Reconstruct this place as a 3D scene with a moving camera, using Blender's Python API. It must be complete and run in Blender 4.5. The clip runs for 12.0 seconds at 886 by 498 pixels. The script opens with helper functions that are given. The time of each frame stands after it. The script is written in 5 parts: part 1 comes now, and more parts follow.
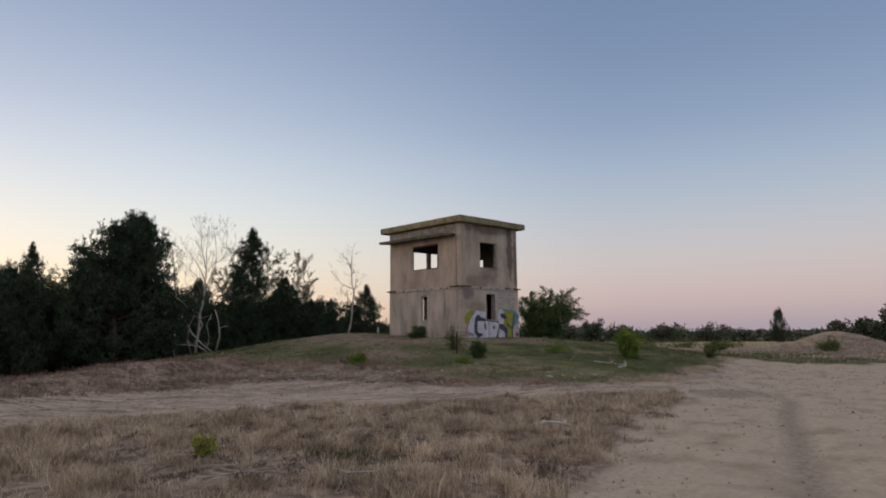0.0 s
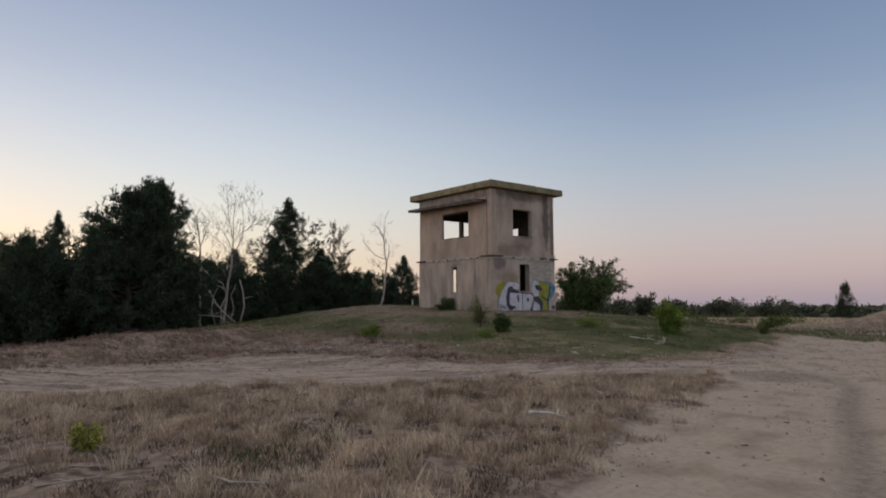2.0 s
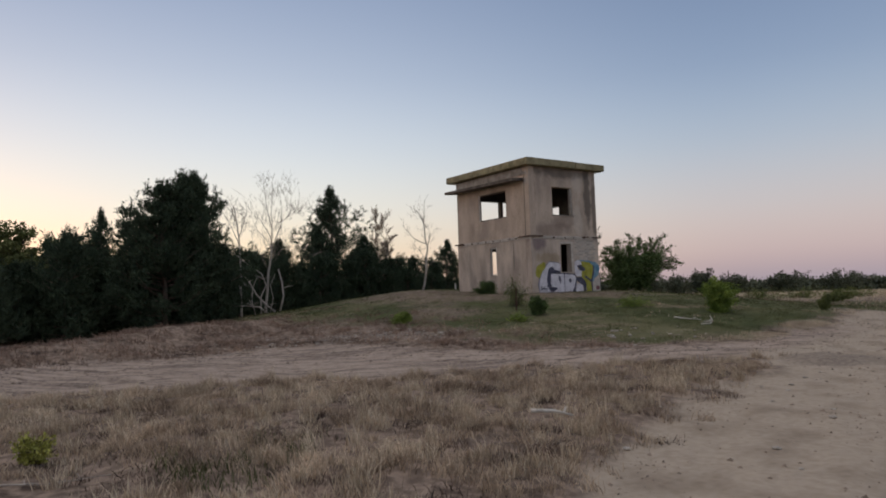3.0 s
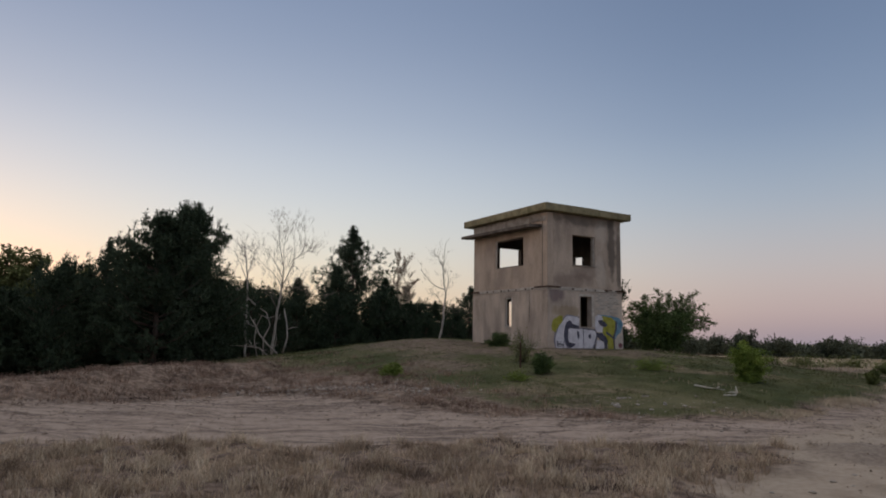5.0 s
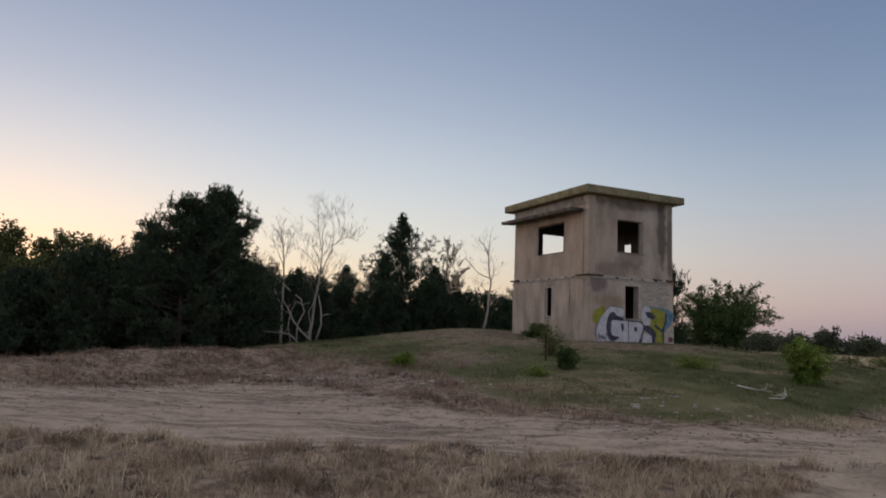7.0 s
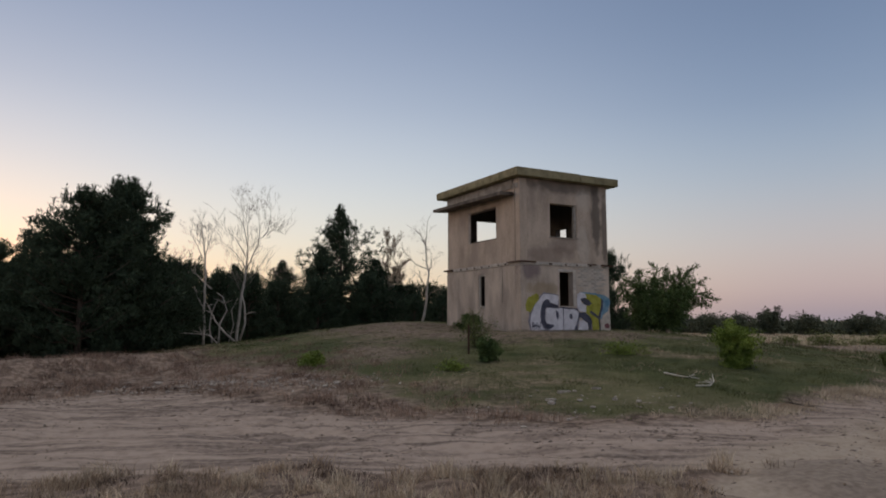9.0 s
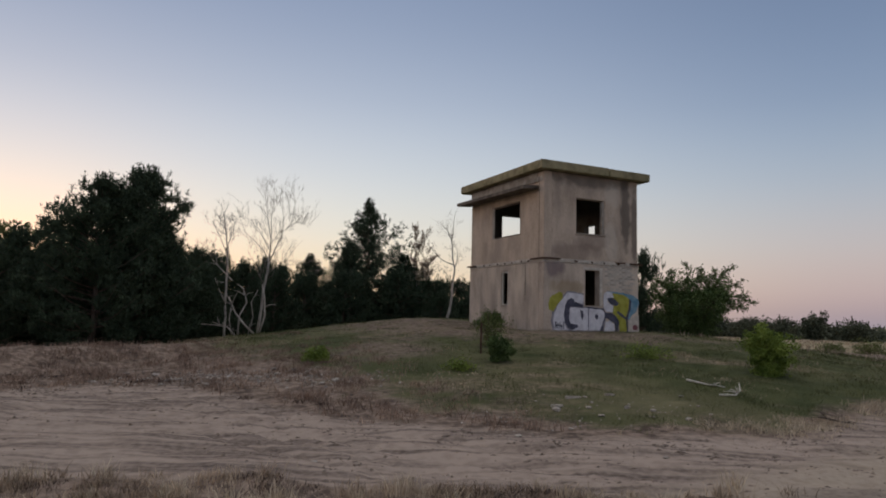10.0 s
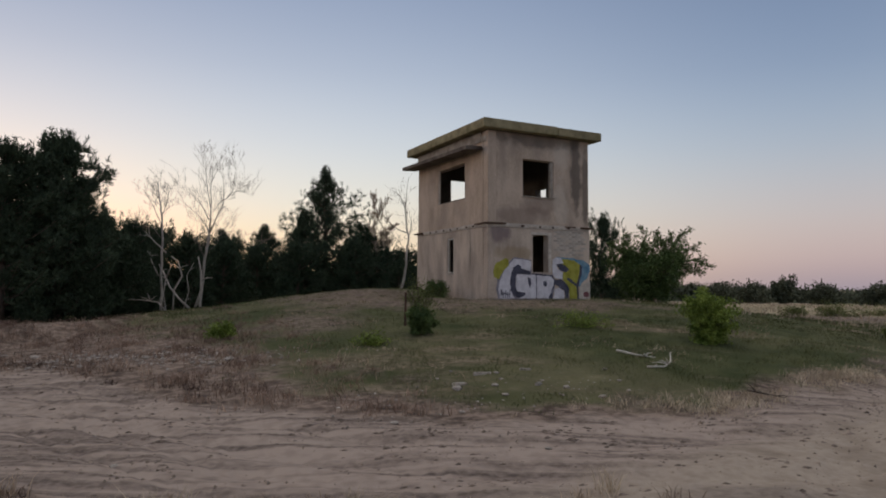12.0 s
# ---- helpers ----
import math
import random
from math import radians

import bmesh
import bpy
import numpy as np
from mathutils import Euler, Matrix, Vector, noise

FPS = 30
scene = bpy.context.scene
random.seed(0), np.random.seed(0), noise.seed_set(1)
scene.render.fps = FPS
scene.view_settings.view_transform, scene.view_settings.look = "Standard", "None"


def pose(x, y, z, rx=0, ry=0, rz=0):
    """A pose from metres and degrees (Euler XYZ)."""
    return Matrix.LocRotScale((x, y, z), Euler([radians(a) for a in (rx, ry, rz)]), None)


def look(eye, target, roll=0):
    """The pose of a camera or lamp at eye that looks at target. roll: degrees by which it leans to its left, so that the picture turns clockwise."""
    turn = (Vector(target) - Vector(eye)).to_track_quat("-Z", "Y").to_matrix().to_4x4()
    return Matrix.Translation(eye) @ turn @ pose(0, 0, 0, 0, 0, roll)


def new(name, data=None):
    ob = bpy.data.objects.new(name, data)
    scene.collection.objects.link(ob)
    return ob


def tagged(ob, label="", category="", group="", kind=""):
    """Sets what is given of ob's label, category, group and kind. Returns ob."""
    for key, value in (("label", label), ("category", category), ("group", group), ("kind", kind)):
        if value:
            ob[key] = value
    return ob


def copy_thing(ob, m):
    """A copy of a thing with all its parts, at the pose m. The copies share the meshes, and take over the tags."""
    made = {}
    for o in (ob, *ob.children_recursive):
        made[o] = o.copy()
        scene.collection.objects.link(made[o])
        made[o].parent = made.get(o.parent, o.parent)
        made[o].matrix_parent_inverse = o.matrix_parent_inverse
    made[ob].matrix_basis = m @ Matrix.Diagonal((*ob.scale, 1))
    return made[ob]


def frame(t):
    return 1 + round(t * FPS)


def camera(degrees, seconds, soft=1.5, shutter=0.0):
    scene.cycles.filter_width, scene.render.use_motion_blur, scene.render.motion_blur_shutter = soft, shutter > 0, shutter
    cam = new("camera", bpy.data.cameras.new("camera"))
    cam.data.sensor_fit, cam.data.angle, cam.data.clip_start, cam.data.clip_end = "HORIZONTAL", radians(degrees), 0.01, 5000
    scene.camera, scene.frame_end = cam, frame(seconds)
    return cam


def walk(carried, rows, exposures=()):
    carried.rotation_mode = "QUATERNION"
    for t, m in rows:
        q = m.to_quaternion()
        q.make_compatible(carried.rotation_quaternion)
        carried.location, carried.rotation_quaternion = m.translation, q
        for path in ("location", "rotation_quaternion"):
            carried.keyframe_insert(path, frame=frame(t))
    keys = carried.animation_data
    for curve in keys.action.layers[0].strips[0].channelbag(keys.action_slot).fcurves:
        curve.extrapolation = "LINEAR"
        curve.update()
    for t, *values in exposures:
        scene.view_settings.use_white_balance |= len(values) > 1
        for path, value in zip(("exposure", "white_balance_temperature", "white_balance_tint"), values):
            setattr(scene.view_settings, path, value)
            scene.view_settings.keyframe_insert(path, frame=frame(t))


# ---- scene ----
cam = camera(67.0, 12.0, soft=1.9)
PATH = [
    (0, (-21.672, -21.716, 0.307), (-20.308, -20.275, 0.555), -0.6),
    (0.5, (-21.09, -21.66, 0.303), (-19.883, -20.067, 0.376), -0.5),
    (1, (-20.597, -21.543, 0.295), (-19.308, -20.015, 0.367), 0.6),
    (1.5, (-20.124, -21.295, 0.28), (-18.858, -19.749, 0.365), 1.5),
    (2, (-19.696, -21.079, 0.245), (-18.445, -19.527, 0.416), -0.2),
    (2.5, (-19.187, -20.975, 0.23), (-17.969, -19.391, 0.328), 1.3),
    (3, (-18.683, -20.868, 0.289), (-17.557, -19.219, 0.412), -1.9),
    (5, (-16.791, -20.158, 0.388), (-15.774, -18.456, 0.65), 1.0),
    (5.5, (-16.448, -19.965, 0.366), (-15.366, -18.294, 0.559), 0.9),
    (6, (-16.006, -19.758, 0.36), (-15.132, -17.966, 0.518), 1.0),
    (6.5, (-15.431, -19.687, 0.363), (-14.572, -17.896, 0.594), -0.0),
    (7, (-14.871, -19.604, 0.372), (-14.037, -17.801, 0.602), 2.1),
    (9, (-13.389, -18.931, 0.406), (-12.435, -17.185, 0.617), -0.0),
    (9.5, (-12.933, -18.747, 0.396), (-12.046, -16.963, 0.573), 1.9),
    (10, (-12.482, -18.525, 0.406), (-11.63, -16.727, 0.607), 1.4),
    (10.5, (-12.076, -18.365, 0.383), (-11.148, -16.606, 0.593), 1.7),
    (11, (-11.583, -18.169, 0.394), (-10.771, -16.352, 0.592), -1.5),
    (11.5, (-11.219, -18.086, 0.418), (-10.237, -16.355, 0.62), 0.7),
    (12, (-10.756, -17.929, 0.403), (-9.846, -16.152, 0.517), 0.3),
]
walk(cam, [(t, look(eye, target, roll)) for t, eye, target, roll in PATH],
     exposures=[(0, 0.0), (0.5, -0.1), (1.5, -0.1), (2.5, -0.06), (3, -0.03), (5, -0.24), (6, -0.18), (9.5, -0.19), (12, -0.15)])

# ---------------------------------------------------------------- sky and light
world = bpy.data.worlds.new("dusk_sky")
scene.world = world
world.use_nodes = True
wn, wl = world.node_tree.nodes, world.node_tree.links
wn.clear()


def sky_ramp(stops):
    """Colour over the sine of the elevation: rows of degrees and a linear colour."""
    r = wn.new("ShaderNodeValToRGB")
    r.color_ramp.interpolation = "B_SPLINE"
    el = r.color_ramp.elements
    while len(el) < len(stops):
        el.new(0.5)
    for e, (deg, col) in zip(el, stops):
        e.position, e.color = max(0.0, math.sin(radians(deg))), (*col, 1)
    return r


GLOW_AZ = -9.0          # compass bearing of the afterglow, clockwise from +y
tc = wn.new("ShaderNodeTexCoord")
sep = wn.new("ShaderNodeSeparateXYZ")
wl.new(tc.outputs["Generated"], sep.inputs[0])
warm = sky_ramp([(0, (0.88, 0.60, 0.34)), (3, (0.885, 0.745, 0.55)), (7, (0.82, 0.81, 0.745)), (12, (0.66, 0.72, 0.79)), (18, (0.45, 0.525, 0.67)),
                 (26, (0.255, 0.33, 0.50)), (33, (0.23, 0.305, 0.465)), (50, (0.58, 0.57, 0.57)), (90, (1.04, 0.96, 0.90))])
cool = sky_ramp([(0, (0.36, 0.32, 0.38)), (2.5, (0.54, 0.425, 0.445)), (6, (0.565, 0.515, 0.53)), (11, (0.41, 0.49, 0.60)), (17, (0.25, 0.335, 0.50)),
                 (26, (0.155, 0.222, 0.37)), (33, (0.16, 0.222, 0.36)), (50, (0.56, 0.55, 0.56)), (90, (1.04, 0.96, 0.90))])
for r in (warm, cool):
    wl.new(sep.outputs["Z"], r.inputs[0])
flat = wn.new("ShaderNodeVectorMath")
flat.operation = "MULTIPLY"
flat.inputs[1].default_value = (1, 1, 0)
wl.new(tc.outputs["Generated"], flat.inputs[0])
unit = wn.new("ShaderNodeVectorMath")
unit.operation = "NORMALIZE"
wl.new(flat.outputs[0], unit.inputs[0])
dot = wn.new("ShaderNodeVectorMath")
dot.operation = "DOT_PRODUCT"
dot.inputs[1].default_value = (math.sin(radians(GLOW_AZ)), math.cos(radians(GLOW_AZ)), 0)
wl.new(unit.outputs[0], dot.inputs[0])
toward = wn.new("ShaderNodeMapRange")
toward.interpolation_type = "SMOOTHSTEP"
toward.inputs["From Min"].default_value, toward.inputs["From Max"].default_value = 0.36, 1.0
wl.new(dot.outputs["Value"], toward.inputs["Value"])
mixed = wn.new("ShaderNodeMix")
mixed.data_type = "RGBA"
wl.new(toward.outputs[0], mixed.inputs["Factor"])
wl.new(cool.outputs[0], mixed.inputs["A"])
wl.new(warm.outputs[0], mixed.inputs["B"])
nishita = wn.new("ShaderNodeTexSky")
nishita.sky_type, nishita.sun_disc = "NISHITA", False
nishita.sun_elevation, nishita.sun_rotation = radians(1.0), radians(GLOW_AZ)
bg_dusk, bg_air = wn.new("ShaderNodeBackground"), wn.new("ShaderNodeBackground")
bg_dusk.inputs["Strength"].default_value, bg_air.inputs["Strength"].default_value = 0.97, 0.05
wl.new(mixed.outputs["Result"], bg_dusk.inputs["Color"])
wl.new(nishita.outputs[0], bg_air.inputs["Color"])
both = wn.new("ShaderNodeAddShader")
wl.new(bg_dusk.outputs[0], both.inputs[0])
wl.new(bg_air.outputs[0], both.inputs[1])
wo = wn.new("ShaderNodeOutputWorld")
wl.new(both.outputs[0], wo.inputs["Surface"])

sun = new("sun", bpy.data.lights.new("sun", "SUN"))
sun.data.energy, sun.data.angle, sun.data.color = 0.55, radians(25), (1.0, 0.72, 0.5)
sun.matrix_world = look((0, 0, 0), (0.62, -0.75, -0.16))


# ---------------------------------------------------------------- materials
def lin(*c):
    return (*c, 1.0)


def material(name, c1, c2, rough=0.9, scale=6.0, detail=8.0, bump=0.3, fine=40.0, island=0.0, objvar=0.0, stretch=(1, 1, 1),
             stain=None, stain_scale=0.8, stain_amount=0.5, metal=0.0, coords="Object"):
    """Two colours mixed by a broad and a fine noise, a stain colour with its own shape, and a fine bump."""
    m = bpy.data.materials.new(name)
    m.use_nodes = True
    n, l = m.node_tree.nodes, m.node_tree.links
    p = n["Principled BSDF"]
    p.inputs["Roughness"].default_value, p.inputs["Metallic"].default_value = rough, metal
    p.inputs["Specular IOR Level"].default_value = 0.25
    t = n.new("ShaderNodeTexCoord")
    mp = n.new("ShaderNodeMapping")
    mp.inputs["Scale"].default_value = stretch
    l.new(t.outputs[coords], mp.inputs[0])
    a, b = n.new("ShaderNodeTexNoise"), n.new("ShaderNodeTexNoise")
    a.inputs["Scale"].default_value, a.inputs["Detail"].default_value = scale, detail
    b.inputs["Scale"].default_value, b.inputs["Detail"].default_value = fine, 4
    for tex in (a, b):
        l.new(mp.outputs[0], tex.inputs["Vector"])
    add = n.new("ShaderNodeMath")
    add.operation = "MULTIPLY_ADD"
    add.inputs[1].default_value, add.inputs[2].default_value = 0.45, -0.22
    l.new(b.outputs[0], add.inputs[0])
    tot = n.new("ShaderNodeMath")
    l.new(a.outputs[0], tot.inputs[0])
    l.new(add.outputs[0], tot.inputs[1])
    ramp = n.new("ShaderNodeValToRGB")
    ramp.color_ramp.elements[0].position, ramp.color_ramp.elements[1].position = 0.32, 0.68
    ramp.color_ramp.elements[0].color, ramp.color_ramp.elements[1].color = lin(*c1), lin(*c2)
    l.new(tot.outputs[0], ramp.inputs[0])
    col = ramp.outputs[0]
    if stain:
        s = n.new("ShaderNodeTexNoise")
        s.inputs["Scale"].default_value, s.inputs["Detail"].default_value = stain_scale, 6
        l.new(mp.outputs[0], s.inputs["Vector"])
        sr = n.new("ShaderNodeMapRange")
        sr.inputs["From Min"].default_value, sr.inputs["From Max"].default_value = 0.5, 0.68
        sr.inputs["To Max"].default_value = stain_amount
        l.new(s.outputs[0], sr.inputs["Value"])
        sm = n.new("ShaderNodeMix")
        sm.data_type = "RGBA"
        sm.inputs["B"].default_value = lin(*stain)
        l.new(sr.outputs[0], sm.inputs["Factor"])
        l.new(col, sm.inputs["A"])
        col = sm.outputs["Result"]
    for amount, node, socket in ((island, "ShaderNodeNewGeometry", "Random Per Island"), (objvar, "ShaderNodeObjectInfo", "Random")):
        if amount:
            g = n.new(node)
            r2 = n.new("ShaderNodeMapRange")
            r2.inputs["To Min"].default_value, r2.inputs["To Max"].default_value = 1 - amount, 1 + amount
            l.new(g.outputs[socket], r2.inputs["Value"])
            hs = n.new("ShaderNodeHueSaturation")
            l.new(r2.outputs[0], hs.inputs["Value"])
            l.new(col, hs.inputs["Color"])
            col = hs.outputs[0]
    l.new(col, p.inputs["Base Color"])
    if bump:
        bp = n.new("ShaderNodeBump")
        bp.inputs["Strength"].default_value, bp.inputs["Distance"].default_value = bump, 0.02
        l.new(tot.outputs[0], bp.inputs["Height"])
        l.new(bp.outputs[0], p.inputs["Normal"])
    return m


def stained(m, spots):
    """Adds ragged oval stains on a wall's face: centre and half size along the wall and in height, colour, strength."""
    n, l = m.node_tree.nodes, m.node_tree.links
    p = n["Principled BSDF"]
    col = p.inputs["Base Color"].links[0].from_socket
    t = n.new("ShaderNodeTexCoord")
    tex = n.new("ShaderNodeTexNoise")
    tex.inputs["Scale"].default_value, tex.inputs["Detail"].default_value = 2.2, 9
    l.new(t.outputs["Object"], tex.inputs["Vector"])
    for cu, cz, ru, rz, colour, amount in spots:
        mp = n.new("ShaderNodeMapping")
        mp.inputs["Location"].default_value = (-cu / ru, 0, -cz / rz)
        mp.inputs["Scale"].default_value = (1 / ru, 0, 1 / rz)
        l.new(t.outputs["Object"], mp.inputs[0])
        ln = n.new("ShaderNodeVectorMath")
        ln.operation = "LENGTH"
        l.new(mp.outputs[0], ln.inputs[0])
        ad = n.new("ShaderNodeMath")
        ad.operation = "MULTIPLY_ADD"
        ad.inputs[1].default_value = 1.9
        l.new(tex.outputs[0], ad.inputs[0])
        l.new(ln.outputs["Value"], ad.inputs[2])
        mr = n.new("ShaderNodeMapRange")
        mr.inputs["From Min"].default_value, mr.inputs["From Max"].default_value = 2.05, 1.55
        mr.inputs["To Max"].default_value = amount
        l.new(ad.outputs[0], mr.inputs["Value"])
        mx = n.new("ShaderNodeMix")
        mx.data_type = "RGBA"
        mx.inputs["B"].default_value = lin(*colour)
        l.new(mr.outputs[0], mx.inputs["Factor"])
        l.new(col, mx.inputs["A"])
        col = mx.outputs["Result"]
    l.new(col, p.inputs["Base Color"])
    return m


M = {
    "render_warm": material("plaster_render", (0.41, 0.325, 0.255), (0.60, 0.485, 0.39), 0.95, 1.6, 9, 0.25, 30, stretch=(1, 1, 0.45),
                            stain=(0.22, 0.18, 0.155), stain_scale=1.1, stain_amount=0.45),
    "render_low": material("plaster_lower", (0.40, 0.325, 0.265), (0.63, 0.525, 0.43), 0.95, 2.2, 9, 0.35, 34, stretch=(1, 1, 0.4),
                           stain=(0.22, 0.185, 0.16), stain_scale=1.5, stain_amount=0.5),
    # inner faces coloured dark to stand for the unlit rooms behind the openings
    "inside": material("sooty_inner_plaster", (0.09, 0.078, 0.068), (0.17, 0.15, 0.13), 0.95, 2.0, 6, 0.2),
    "concrete": material("weathered_concrete", (0.26, 0.23, 0.20), (0.42, 0.375, 0.325), 0.95, 4, 8, 0.35, 40, stain=(0.14, 0.12, 0.10), stain_scale=2.5),
    "pale_concrete": material("pale_concrete", (0.42, 0.37, 0.32), (0.66, 0.60, 0.53), 0.95, 6, 8, 0.4, 45, stain=(0.22, 0.18, 0.15), stain_scale=3),
    "mossy": material("mossy_concrete", (0.19, 0.162, 0.095), (0.35, 0.305, 0.185), 0.95, 3, 9, 0.4, 40, stain=(0.12, 0.12, 0.05), stain_scale=1.7, stain_amount=0.6),
    # whole canopy carries the shade of its underside as colour
    "canopy": material("damp_concrete", (0.075, 0.062, 0.053), (0.19, 0.16, 0.135), 0.95, 3, 8, 0.3, 40),
    "streak": material("dark_run_off_stain", (0.10, 0.085, 0.075), (0.19, 0.165, 0.145), 0.95, 3, 8, 0.2, 30, stretch=(1, 1, 0.25)),
    "brick": material("lime_sand_brick", (0.36, 0.32, 0.28), (0.52, 0.47, 0.41), 0.95, 7, 6, 0.4, 50, objvar=0.16),
    "rust": material("rusty_steel", (0.055, 0.035, 0.028), (0.13, 0.075, 0.05), 0.8, 12, 6, 0.3, 60, metal=0.3),
    "dark_timber": material("dark_timber", (0.07, 0.055, 0.045), (0.15, 0.12, 0.10), 0.9, 8, 6, 0.3),
    "frame_pale": material("old_white_paint", (0.55, 0.52, 0.47), (0.76, 0.72, 0.66), 0.7, 9, 6, 0.2),
    "white": material("white_spray_paint", (0.55, 0.53, 0.57), (0.74, 0.72, 0.76), 0.8, 5, 7, 0.15, 30),
    "ink": material("dark_blue_spray_paint", (0.045, 0.045, 0.065), (0.10, 0.10, 0.14), 0.8, 5, 7, 0.15, 30),
    "lime": material("lime_spray_paint", (0.26, 0.25, 0.035), (0.42, 0.40, 0.08), 0.8, 5, 7, 0.15, 30),
    "blue": material("blue_spray_paint", (0.08, 0.20, 0.30), (0.24, 0.36, 0.44), 0.8, 4, 7, 0.15, 30),
    "grey_paint": material("grey_lilac_spray_paint", (0.20, 0.19, 0.22), (0.32, 0.30, 0.34), 0.8, 5, 7, 0.15, 30),
    "red": material("dull_red_spray_paint", (0.16, 0.06, 0.07), (0.25, 0.11, 0.12), 0.8, 5, 7, 0.15, 30),
    "needle": material("pine_needles", (0.027, 0.042, 0.025), (0.060, 0.086, 0.048), 0.85, 3, 4, 0, island=0.3),
    "oakleaf": material("oak_leaves", (0.09, 0.105, 0.035), (0.18, 0.19, 0.07), 0.8, 3, 4, 0, island=0.4),
    "shrubleaf": material("shrub_leaves", (0.055, 0.09, 0.03), (0.13, 0.185, 0.06), 0.8, 3, 4, 0, island=0.4),
    "fresh": material("fresh_leaves", (0.11, 0.165, 0.028), (0.26, 0.33, 0.065), 0.75, 3, 4, 0, island=0.35),
    "heathleaf": material("heath_bush_leaves", (0.09, 0.11, 0.035), (0.19, 0.21, 0.07), 0.8, 3, 4, 0, island=0.35),
    "sere": material("sere_birch_leaves", (0.42, 0.33, 0.25), (0.60, 0.48, 0.37), 0.9, 3, 4, 0, island=0.3),
    "yellowgreen": material("spurge_leaves", (0.24, 0.25, 0.05), (0.40, 0.39, 0.10), 0.8, 3, 4, 0, island=0.3),
    "bark": material("pine_bark", (0.06, 0.045, 0.035), (0.15, 0.11, 0.085), 0.95, 8, 8, 0.6, 40, stretch=(1, 1, 0.3)),
    "deadwood": material("bleached_birch_bark", (0.30, 0.26, 0.23), (0.52, 0.47, 0.42), 0.9, 6, 8, 0.4, 40, stain=(0.10, 0.085, 0.075), stain_scale=3),
    "twigwood": material("pale_twigs", (0.15, 0.12, 0.10), (0.29, 0.24, 0.20), 0.9, 6, 4, 0),
    "bleached": material("sun_bleached_wood", (0.45, 0.41, 0.36), (0.70, 0.66, 0.60), 0.9, 9, 6, 0.3),
    "stone": material("pale_stone", (0.28, 0.245, 0.21), (0.46, 0.41, 0.36), 0.9, 9, 6, 0.4, objvar=0.2),
    "strawgrass": material("dry_grass", (0.20, 0.142, 0.10), (0.64, 0.505, 0.37), 0.9, 0.9, 5, 0, 5, island=0.4),
    "paletuft": material("pale_grass_tufts", (0.42, 0.335, 0.24), (0.66, 0.55, 0.41), 0.9, 0.9, 4, 0, 5, island=0.3),
    "darklitter": material("withered_stalks", (0.075, 0.052, 0.045), (0.17, 0.12, 0.095), 0.9, 2, 4, 0, 5, island=0.4),
    "bankgrass": material("brown_bank_grass", (0.16, 0.105, 0.082), (0.38, 0.27, 0.20), 0.9, 0.7, 5, 0, 4, island=0.4),
    "greengrass": material("short_grass", (0.055, 0.068, 0.024), (0.15, 0.152, 0.064), 0.9, 0.5, 4, 0, 3, island=0.4),
    "gravel": material("pale_gravel", (0.20, 0.17, 0.15), (0.47, 0.42, 0.37), 0.95, 4, 4, 0, 20, island=0.4),
    "crumb": material("soil_crumb", (0.14, 0.105, 0.08), (0.36, 0.29, 0.235), 0.95, 3, 4, 0, 12, island=0.4),
    "clod": material("dark_earth_clod", (0.10, 0.075, 0.06), (0.24, 0.185, 0.15), 0.95, 3, 4, 0, 12, island=0.4),
    "farwood": material("far_woods", (0.058, 0.070, 0.048), (0.125, 0.135, 0.088), 0.9, 0.2, 4, 0, 2, island=0.35),
}


PALE, DARK, BROWN = (0.62, 0.55, 0.47), (0.10, 0.085, 0.075), (0.22, 0.165, 0.14)
M["window_face"] = stained(material("plaster_window_face", (0.41, 0.325, 0.255), (0.60, 0.485, 0.39), 0.95, 1.6, 9, 0.3, 30, stretch=(1, 1, 0.45),
                                    stain=(0.22, 0.18, 0.155), stain_scale=1.1, stain_amount=0.45),
                           [(2.86, 4.9, 0.34, 0.55, PALE, 0.55), (2.80, 3.2, 0.30, 0.9, PALE, 0.5), (3.45, 4.3, 0.24, 1.5, DARK, 0.75), (3.86, 3.9, 0.16, 1.7, DARK, 0.6),
                            (1.2, 2.7, 1.5, 0.35, BROWN, 0.5), (1.9, 5.25, 1.9, 0.3, DARK, 0.6), (0.15, 4.0, 0.22, 1.6, BROWN, 0.45), (2.0, 3.1, 0.8, 0.35, BROWN, 0.4)])
M["letter_face"] = stained(material("plaster_letter_face", (0.40, 0.325, 0.265), (0.63, 0.525, 0.43), 0.95, 2.2, 9, 0.35, 34, stretch=(1, 1, 0.4),
                                    stain=(0.22, 0.185, 0.16), stain_scale=1.5, stain_amount=0.5),
                           [(0.42, 2.15, 0.42, 0.34, (0.20, 0.15, 0.16), 0.7), (2.95, 1.85, 0.85, 0.55, PALE, 0.5), (1.0, 1.5, 0.9, 0.25, (0.30, 0.22, 0.12), 0.5), (2.0, 0.0, 2.4, 0.12, DARK, 0.6)])


# ---------------------------------------------------------------- mesh helpers
def part(name, bm, mat, parent, label="", smooth=False):
    """Links a bmesh, or a ready mesh, as one mesh object under a thing or part."""
    if isinstance(bm, bmesh.types.BMesh):
        me = bpy.data.meshes.new(name)
        bm.normal_update()
        bm.to_mesh(me)
        bm.free()
    else:
        me = bm
    me.materials.clear()
    me.materials.append(mat)
    if smooth:
        me.polygons.foreach_set("use_smooth", [True] * len(me.polygons))
    ob = new(name, me)
    if parent:
        ob.parent = parent
    if label:
        ob["label"] = label
    return ob


